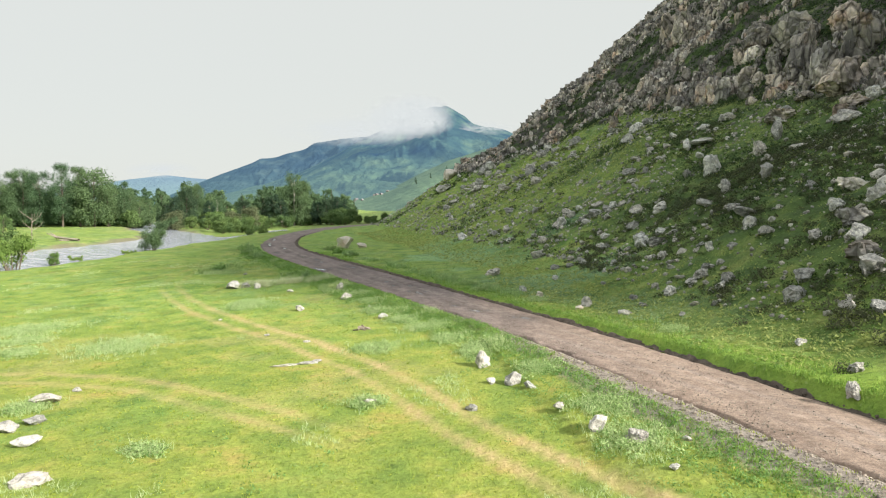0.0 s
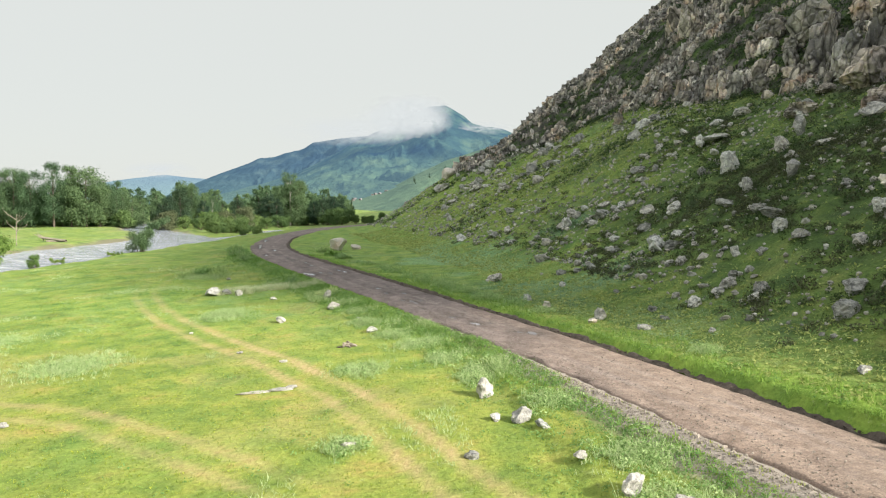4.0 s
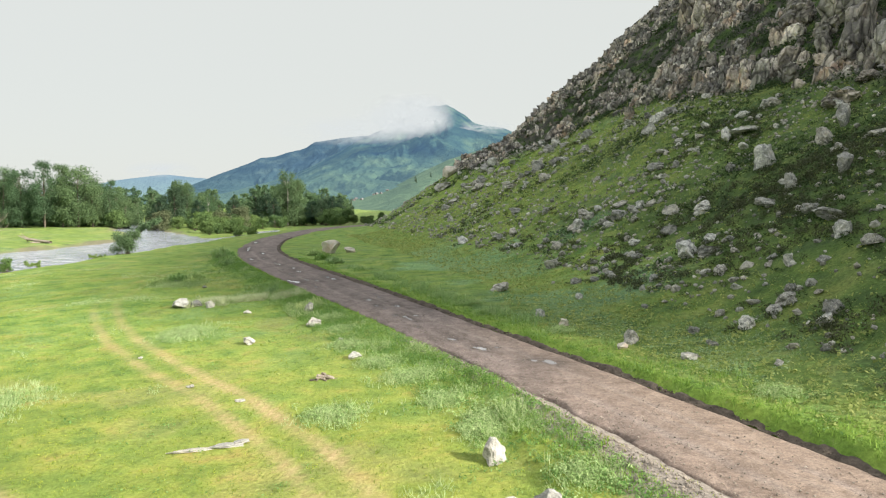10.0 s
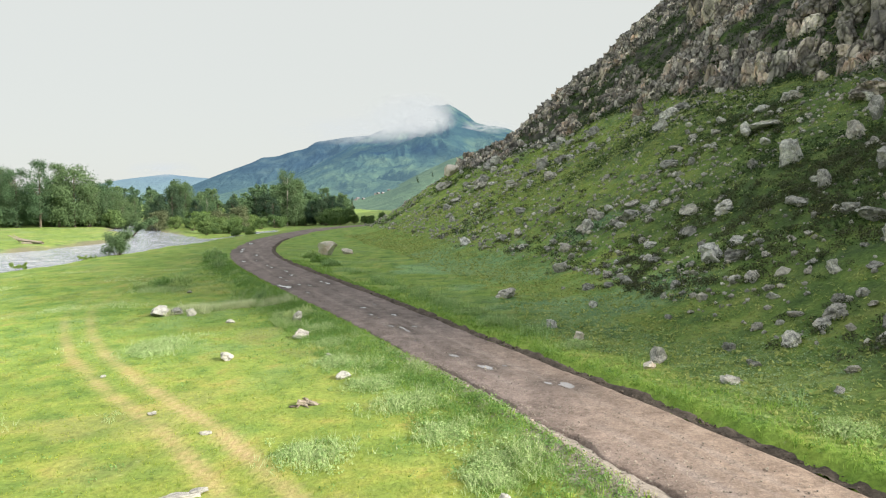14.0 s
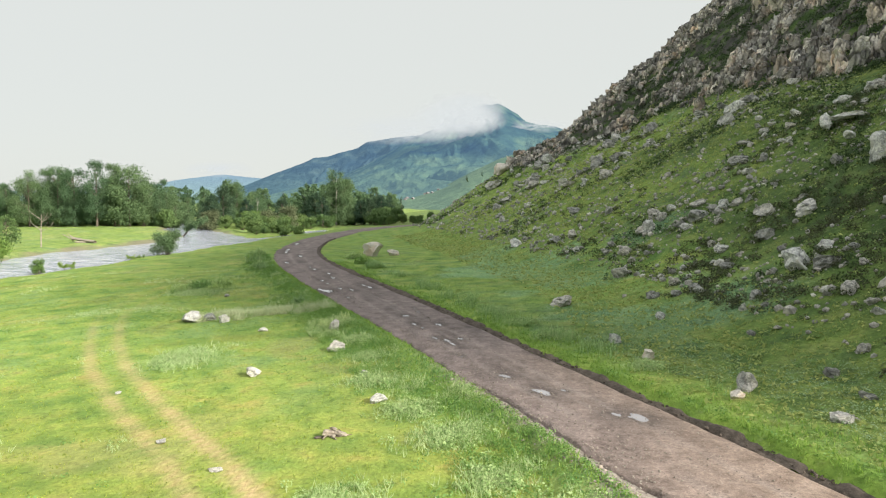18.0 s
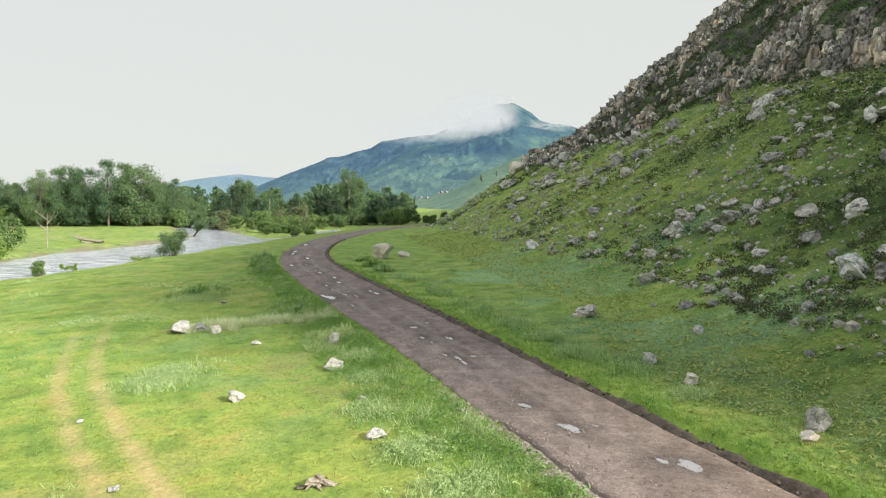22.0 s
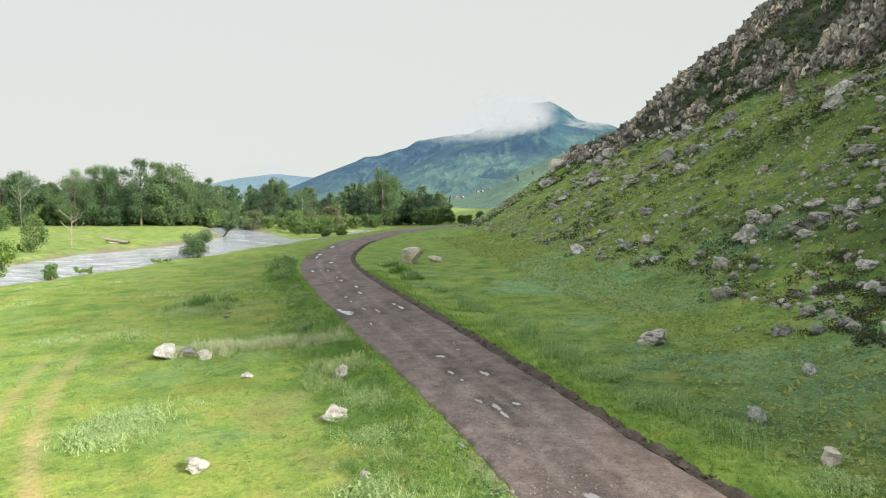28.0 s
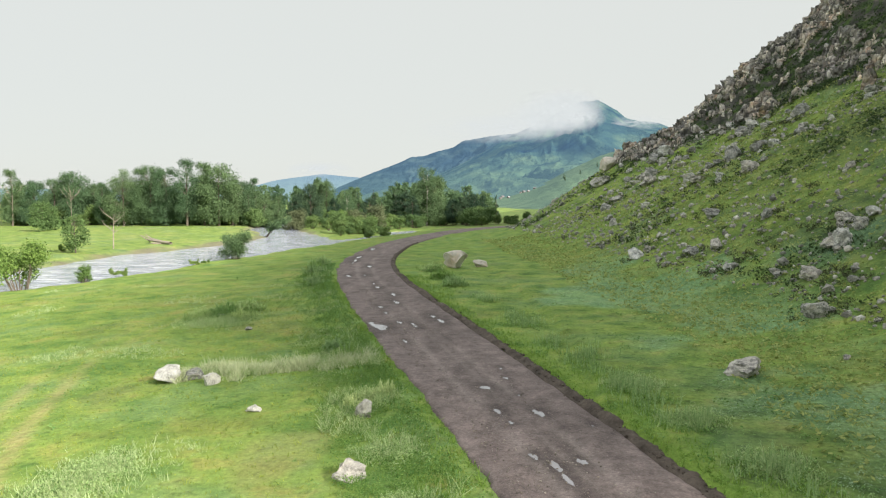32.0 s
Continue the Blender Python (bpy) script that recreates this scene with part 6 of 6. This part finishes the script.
# ---- tall weeds along the meadow's side of the road ----
wy = g.uniform(34, 104, 5200)
ww = -(ROAD_HALF + road_extra(wy) + 0.5 + 3.0 * g.random(5200) ** 1.3)
ws = road_slope(wy)
wx, wy = road_x(wy) + ww / np.sqrt(1 + ws ** 2), wy - ws * ww / np.sqrt(1 + ws ** 2)
k = fbm(wx, wy, 2.4, 521, 3) > -0.1 + 0.25 * g.random(5200)
wx, wy = wx[k][:2300], wy[k][:2300]
tagged(new("roadside_weeds", low_shrubs("roadside_weeds", np.c_[wx, wy, ground_z(wx, wy) + 0.1, g.uniform(0.12, 0.34, len(wx))], 60, WEED, 17, 0.55, 0.6)), "bushy dark green weeds along the road's meadow side", "plants", kind="stuff")
k = (fbm(wx, wy, 3.0, 523, 3) > 0.1) & (g.random(len(wx)) < 0.8)
tagged(new("weed_plumes", blades("weed_plumes", np.repeat(wx[k], 5), np.repeat(wy[k], 5), g.uniform(0.15, 0.46, 5 * int(k.sum())), 0.022, 0.55, GRASS_TALL, 18, 3)), "pale plumes of tall grass among the roadside weeds", "grass", kind="stuff")

qx = np.concatenate([g.normal(x, r * 0.5, int(26 * r + 10)) for x, y, r in PLUMES + [(x, y, 0.5) for x, y, r in STRIP]])
qy = np.concatenate([g.normal(y, r * 0.5, int(26 * r + 10)) for x, y, r in PLUMES + [(x, y, 0.5) for x, y, r in STRIP]])
off = np.abs(road_side(qx, qy)) > ROAD_HALF + 0.5
qx, qy = qx[off], qy[off]
tagged(new("silver_herbs", low_shrubs("silver_herbs", np.c_[qx, qy, ground_z(qx, qy) + 0.12, g.uniform(0.14, 0.4, len(qx))], 64, SILVER_HERB, 15, 0.75)), "bushy silvery-green herbs in clumps on the meadow", "plants", kind="stuff")

# ---- gravel beside the road ----
gv = []
for _ in range(5200):
    y = 12 + 36 * r2.random()
    w = -(ROAD_HALF + r2.gauss(0.35, 0.35) + (0.9 * r2.random() if y < 36 else 0))
    s = road_slope(np.array([y]))[0]
    x = road_x(np.array([y]))[0] + w / math.sqrt(1 + s * s)
    gv.append((x, y - s * w / math.sqrt(1 + s * s)))
for _ in range(6000):
    y = 12 + 80 * r2.random() ** 1.3
    w = 2.0 - 4.0 * r2.random() ** 0.6
    gv.append((road_x(np.array([y]))[0] + w, y))
gv = np.array(gv)
gz = ground_z(gv[:, 0], gv[:, 1])
gz = np.where(np.abs(road_side(gv[:, 0], gv[:, 1])) < ROAD_HALF - 0.1, 0.02, np.maximum(gz, -0.06))
stones = []
for (x, y), z in zip(gv, gz):
    s = min(0.025 + r2.expovariate(45), 0.07 if z == 0.02 else 0.16)
    stones.append((x, y, z + 0.2 * s, s, s, s * 0.7, r2.uniform(0, 6), 0.1))
tagged(new("gravel", joined_rocks("gravel", stones, GRAVEL, 1, r2)), "loose grey gravel on the road's edge", "gravel", kind="stuff")


clods = []
for _ in range(2600):
    y = 10 + 75 * r2.random() ** 1.2
    w = ROAD_HALF + 0.34 + float(road_extra(y)) + r2.gauss(0.06, 0.16) + 0.12 * float(fbm(np.array([y]), np.array([0.0]), 2.2, 43, 3)[0])
    sl = float(road_slope(np.array([y]))[0])
    s = 0.025 + r2.expovariate(30)
    clods.append((float(road_x(np.array([y]))[0]) + w / math.sqrt(1 + sl * sl), y - sl * w / math.sqrt(1 + sl * sl), 0.03 + 0.1 * s, s, s * 0.8, s * 0.6, r2.uniform(0, 6), 0.2))
tagged(new("soil_clods", joined_rocks("soil_clods", clods, DARK_SOIL, 1, r2)), "crumbled dark soil clods along the road's edge", "soil", kind="stuff")


# ---- puddles ----
def puddle_mesh(seed):
    r = random.Random(seed)
    bm = bmesh.new()
    ph = [r.uniform(0, 6.3) for _ in range(4)]
    rim = []
    for k in range(44):
        a = 2 * math.pi * k / 44
        rad = 0.46 * (1 + 0.2 * math.sin(2 * a + ph[0]) + 0.16 * math.sin(3 * a + ph[1]) + 0.12 * math.sin(5 * a + ph[2]) + 0.07 * math.sin(9 * a + ph[3]) + r.uniform(-0.05, 0.05))
        rim.append(bm.verts.new((rad * math.cos(a), rad * math.sin(a), 0)))
    bm.faces.new(rim)
    me = bpy.data.meshes.new("puddle")
    bm.to_mesh(me)
    bm.free()
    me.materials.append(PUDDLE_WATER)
    return me


PUDDLES = [puddle_mesh(s) for s in range(6)]
for k, (x, y, across, along) in enumerate(NEAR_PUDDLES + FAR_PUDDLES):
    sl = float(road_slope(np.array([float(y)]))[0])
    level = float(crown((x - float(road_x(np.array([float(y)]))[0])) / math.sqrt(1 + sl * sl), y)) - 0.026
    ob = tagged(new("puddle", PUDDLES[k % 6]), "shallow pale rain puddle lying in a wheel rut", "puddle", "puddles on the road")
    heading = math.atan2(1.0, float(road_slope(np.array([float(y)]))[0]))
    ob.matrix_world = Matrix.Translation((x, y, level)) @ Euler((0, 0, heading)).to_matrix().to_4x4() @ Matrix.Diagonal((along * 1.0, across * 1.0, 1, 1))


# ---- dead wood ----
def dead_tree(height, seed, stout=1.0, reach=1.0):
    r = random.Random(seed)
    limbs = [((0, 0, -0.3), (0.1, 0, height * 0.5), height * 0.035 * stout, height * 0.025 * stout), ((0.1, 0, height * 0.5), (0.25, 0.1, height * 0.95), height * 0.025 * stout, height * 0.006)]
    for k in range(9):
        z = r.uniform(0.4, 0.8) * height
        a, l = r.uniform(0, 6.3), r.uniform(0.14, 0.3) * height * reach
        tip = (math.cos(a) * l, math.sin(a) * l, z + l * r.uniform(0.5, 1.1))
        limbs.append(((0.1, 0, z), tip, height * 0.014 * stout, height * 0.004, 5))
        limbs.append((tip, (tip[0] * 1.3 + r.uniform(-.3, .3), tip[1] * 1.3, tip[2] + 0.12 * height), height * 0.005, height * 0.002, 4))
    return wood_mesh("dead_tree", limbs, DEAD_WOOD)


def on_ground(ob, x, y, turn=0.0, sink=0.0):
    ob.matrix_world = Matrix.Translation((x, y, float(ground_z(x, y)[0]) - sink)) @ Euler((0, 0, turn)).to_matrix().to_4x4()
    return ob


tagged(on_ground(new("dead_tree", dead_tree(7.0, 3, 0.55)), -90.1, 158.3, 0.4), "bare bleached dead tree standing on the far bank", "tree")
for x, y, h, s in ((-186, 268, 14, 5), (-209, 266, 15.5, 6), (-216, 268, 13, 7)):
    tagged(on_ground(new("dead_tree", dead_tree(h, s, 0.2, 0.8)), x, y, s), "tall bare pale tree trunk at the edge of the woods", "tree")
logs = [((-4.2, 0.2, 0.35), (3.0, -0.5, 0.9), 0.34, 0.22, 8), ((-3.6, -0.8, 0.1), (0.8, 0.6, 0.25), 0.25, 0.2, 8), ((3.0, -0.5, 0.9), (5.2, -0.3, 1.9), 0.16, 0.05, 6), ((2.6, -0.5, 0.85), (3.6, -1.6, 0.1), 0.14, 0.06, 6), ((2.2, -0.4, 0.8), (3.4, 1.0, 1.7), 0.12, 0.04, 6), ((-4.2, 0.2, 0.35), (-4.9, 0.9, -0.2), 0.4, 0.2, 7), ((0.5, -0.2, 0.6), (1.1, -1.3, 0.0), 0.12, 0.07, 6)]
for k, (x, y, turn) in enumerate(((-92.7, 176, 2.6), (-90.5, 173.0, 2.9))):
    ob = tagged(new("driftwood"), "fallen grey driftwood trunk with broken limbs on the bank", "log", "driftwood on the bank")
    on_ground(ob, x, y, turn, 0.1)
    part("trunk", wood_mesh("trunk", logs[:2] if k else logs[:1], DEAD_WOOD), ob)
    for limb in (logs[2:4] if k else logs[2:]):
        part("branch", wood_mesh("branch", [limb], DEAD_WOOD), ob)
stump = tagged(new("broken_stump"), "splintered old stump lying in bare brown soil", "stump")
on_ground(stump, -4.6, 40.6, 0.5, 0.02)
part("soil_patch", rock_mesh("soil_patch", rng, BROWN_SOIL, 5, 2, (0.9, 0.6, 0.05)), stump, "bare brown soil patch", Matrix.Translation((0.35, -0.1, 0.0)))
# no pit is dug: a flat dark lump stands for the hollow's shade
part("hole", rock_mesh("hole", rng, DARK_SOIL, 6, 2, (0.34, 0.26, 0.07)), stump, "dark patch standing for the shaded hollow by the stump", Matrix.Translation((-0.45, 0.05, 0.02)))
for x, y, z, a, size in ((-0.12, 0.05, 0.14, 0.3, (0.62, 0.26, 0.16)), (0.16, -0.08, 0.12, -0.5, (0.5, 0.22, 0.14)), (0.05, 0.2, 0.2, 1.0, (0.46, 0.2, 0.12))):
    part("splinter", block_mesh("splinter", rng, DEAD_WOOD, 6, 2), stump, "", Matrix.Translation((x, y, z)) @ Euler((0.1, 0.25, a)).to_matrix().to_4x4() @ Matrix.Diagonal((*size, 1)))
for k in range(5):
    a = 0.6 + k * 1.25 + rng.uniform(-0.3, 0.3)
    bend = (0.26 * math.cos(a), 0.2 * math.sin(a), rng.uniform(0.06, 0.14))
    part("root", wood_mesh("root", [((0.1 * math.cos(a), 0.08 * math.sin(a), 0.06), bend, 0.06, 0.045, 6), (bend, (0.5 * math.cos(a + 0.3), 0.4 * math.sin(a + 0.3), rng.uniform(0.0, 0.1)), 0.045, 0.015, 6)], DEAD_WOOD), stump)


# ---- village ----
def house(x, y, z, turn, long, wide, high):
    root = tagged(new("house"), "small pale village house with a grey gabled roof", "house", "village houses")
    root.matrix_world = Matrix.Translation((x, y, z)) @ Euler((0, 0, turn)).to_matrix().to_4x4()
    l, w = long / 2, wide / 2
    walls = [(-l, -w, -2), (l, -w, -2), (l, w, -2), (-l, w, -2), (-l, -w, high), (l, -w, high), (l, w, high), (-l, w, high), (-l, 0, high + w * 0.8), (l, 0, high + w * 0.8)]
    me = bpy.data.meshes.new("wall")
    me.from_pydata(walls, [], [(0, 1, 5, 4), (1, 2, 6, 9, 5), (2, 3, 7, 6), (3, 0, 4, 8, 7)])
    me.materials.append(HOUSE_WALL)
    part("wall", me, root)
    e, o = 0.5, 0.35
    for s in (-1, 1):
        a = [(-l - e, s * (w + o), high - o * 0.8), (l + e, s * (w + o), high - o * 0.8), (l + e, 0, high + w * 0.8 + 0.05), (-l - e, 0, high + w * 0.8 + 0.05)]
        me = bpy.data.meshes.new("roof")
        me.from_pydata(a + [(p, q, t + 0.2) for p, q, t in a], [], [(0, 1, 2, 3), (4, 5, 6, 7), (0, 1, 5, 4), (1, 2, 6, 5), (2, 3, 7, 6), (3, 0, 4, 7)])
        me.materials.append(HOUSE_ROOF)
        part("roof", me, root)


hills = bpy.data.objects["foothill"].data
hv = np.empty(len(hills.vertices) * 3, np.float32)
hills.vertices.foreach_get("co", hv)
hv = hv.reshape(-1, 3)
for k in range(9):
    b, r = radians(bearing(r4.uniform(575, 690))), r4.uniform(1280, 1420)
    x, y = r * math.sin(b), r * math.cos(b)
    z = hv[np.argmin((hv[:, 0] - x) ** 2 + (hv[:, 1] - y) ** 2), 2]
    house(x, y, float(z), r4.uniform(0, 3), r4.uniform(4, 6), r4.uniform(3, 4), r4.uniform(1.4, 1.8))


for px, r in ((737, 1150), (762, 1230), (812, 1280), (735, 1190), (790, 1330)):
    b = radians(bearing(px))
    x, y = r * math.sin(b), r * math.cos(b)
    root = tagged(new("spruce_tree"), "lone dark conifer on the distant slope", "tree", "trees on the far slopes")
    root.matrix_world = Matrix.Translation((x, y, float(hv[np.argmin((hv[:, 0] - x) ** 2 + (hv[:, 1] - y) ** 2), 2]))) @ Matrix.Scale(0.55, 4)
    for part_name, me in zip(("trunk", "crown"), SPRUCES[0]):
        part(part_name, me, root)


# ---- small tufts that break up the turf ----
tx, ty = g.uniform(-22, 80, 60000), 26 + 130 * g.random(60000) ** 1.3
k = (hill_run(tx, ty) > -7) & (road_side(tx, ty) > 3.2) & (tx < 0.67 * (ty + 8)) & (ground_z(tx, ty) < 26) & thin_turf(tx, ty)
tx, ty = tx[k][:20000], ty[k][:20000]
tagged(new("hill_tufts", low_shrubs("hill_tufts", np.c_[tx, ty, ground_z(tx, ty), g.uniform(0.1, 0.26, len(tx)) + 0.0012 * ty], 6, GRASS_HILL, 31, 2.3)), "coarse grass tufts dotting the hillside", "grass", kind="stuff")
tx, ty = g.uniform(-50, 10, 30000), 9 + 90 * g.random(30000) ** 1.4
k = (road_side(tx, ty) < -2.8) & (np.abs(tx) < 0.7 * (ty + 4)) & (worn_mask(tx, ty, 0) < 0.3) & (fbm(tx, ty, 7, 507, 3) > -0.25 + 0.5 * g.random(30000))
tx, ty = tx[k][:7000], ty[k][:7000]
tagged(new("meadow_tufts", low_shrubs("meadow_tufts", np.c_[tx, ty, ground_z(tx, ty) - 0.01, g.uniform(0.05, 0.13, len(tx))], 9, GRASS_SHORT, 32, 1.9)), "small tufts of grass dotting the meadow", "grass", kind="stuff")
vy = 12 + 85 * g.random(9000) ** 1.3
vs = road_slope(vy)
vw = np.where(np.arange(9000) % 2 == 0, ROAD_HALF + road_extra(vy) + 0.66 + np.abs(g.normal(0, 0.5, 9000)), -(ROAD_HALF + road_extra(vy) - 0.12 + 1.3 * smooth(46, 26, vy) + np.abs(g.normal(0, 0.3, 9000))))
vx, vy = road_x(vy) + vw / np.sqrt(1 + vs ** 2), vy - vs * vw / np.sqrt(1 + vs ** 2)
tagged(new("verge_tufts", low_shrubs("verge_tufts", np.c_[vx, vy, ground_z(vx, vy), g.uniform(0.05, 0.15, len(vx))], 9, GRASS_LUSH, 33, 1.5)), "bright green tufts along both edges of the road", "grass", kind="stuff")
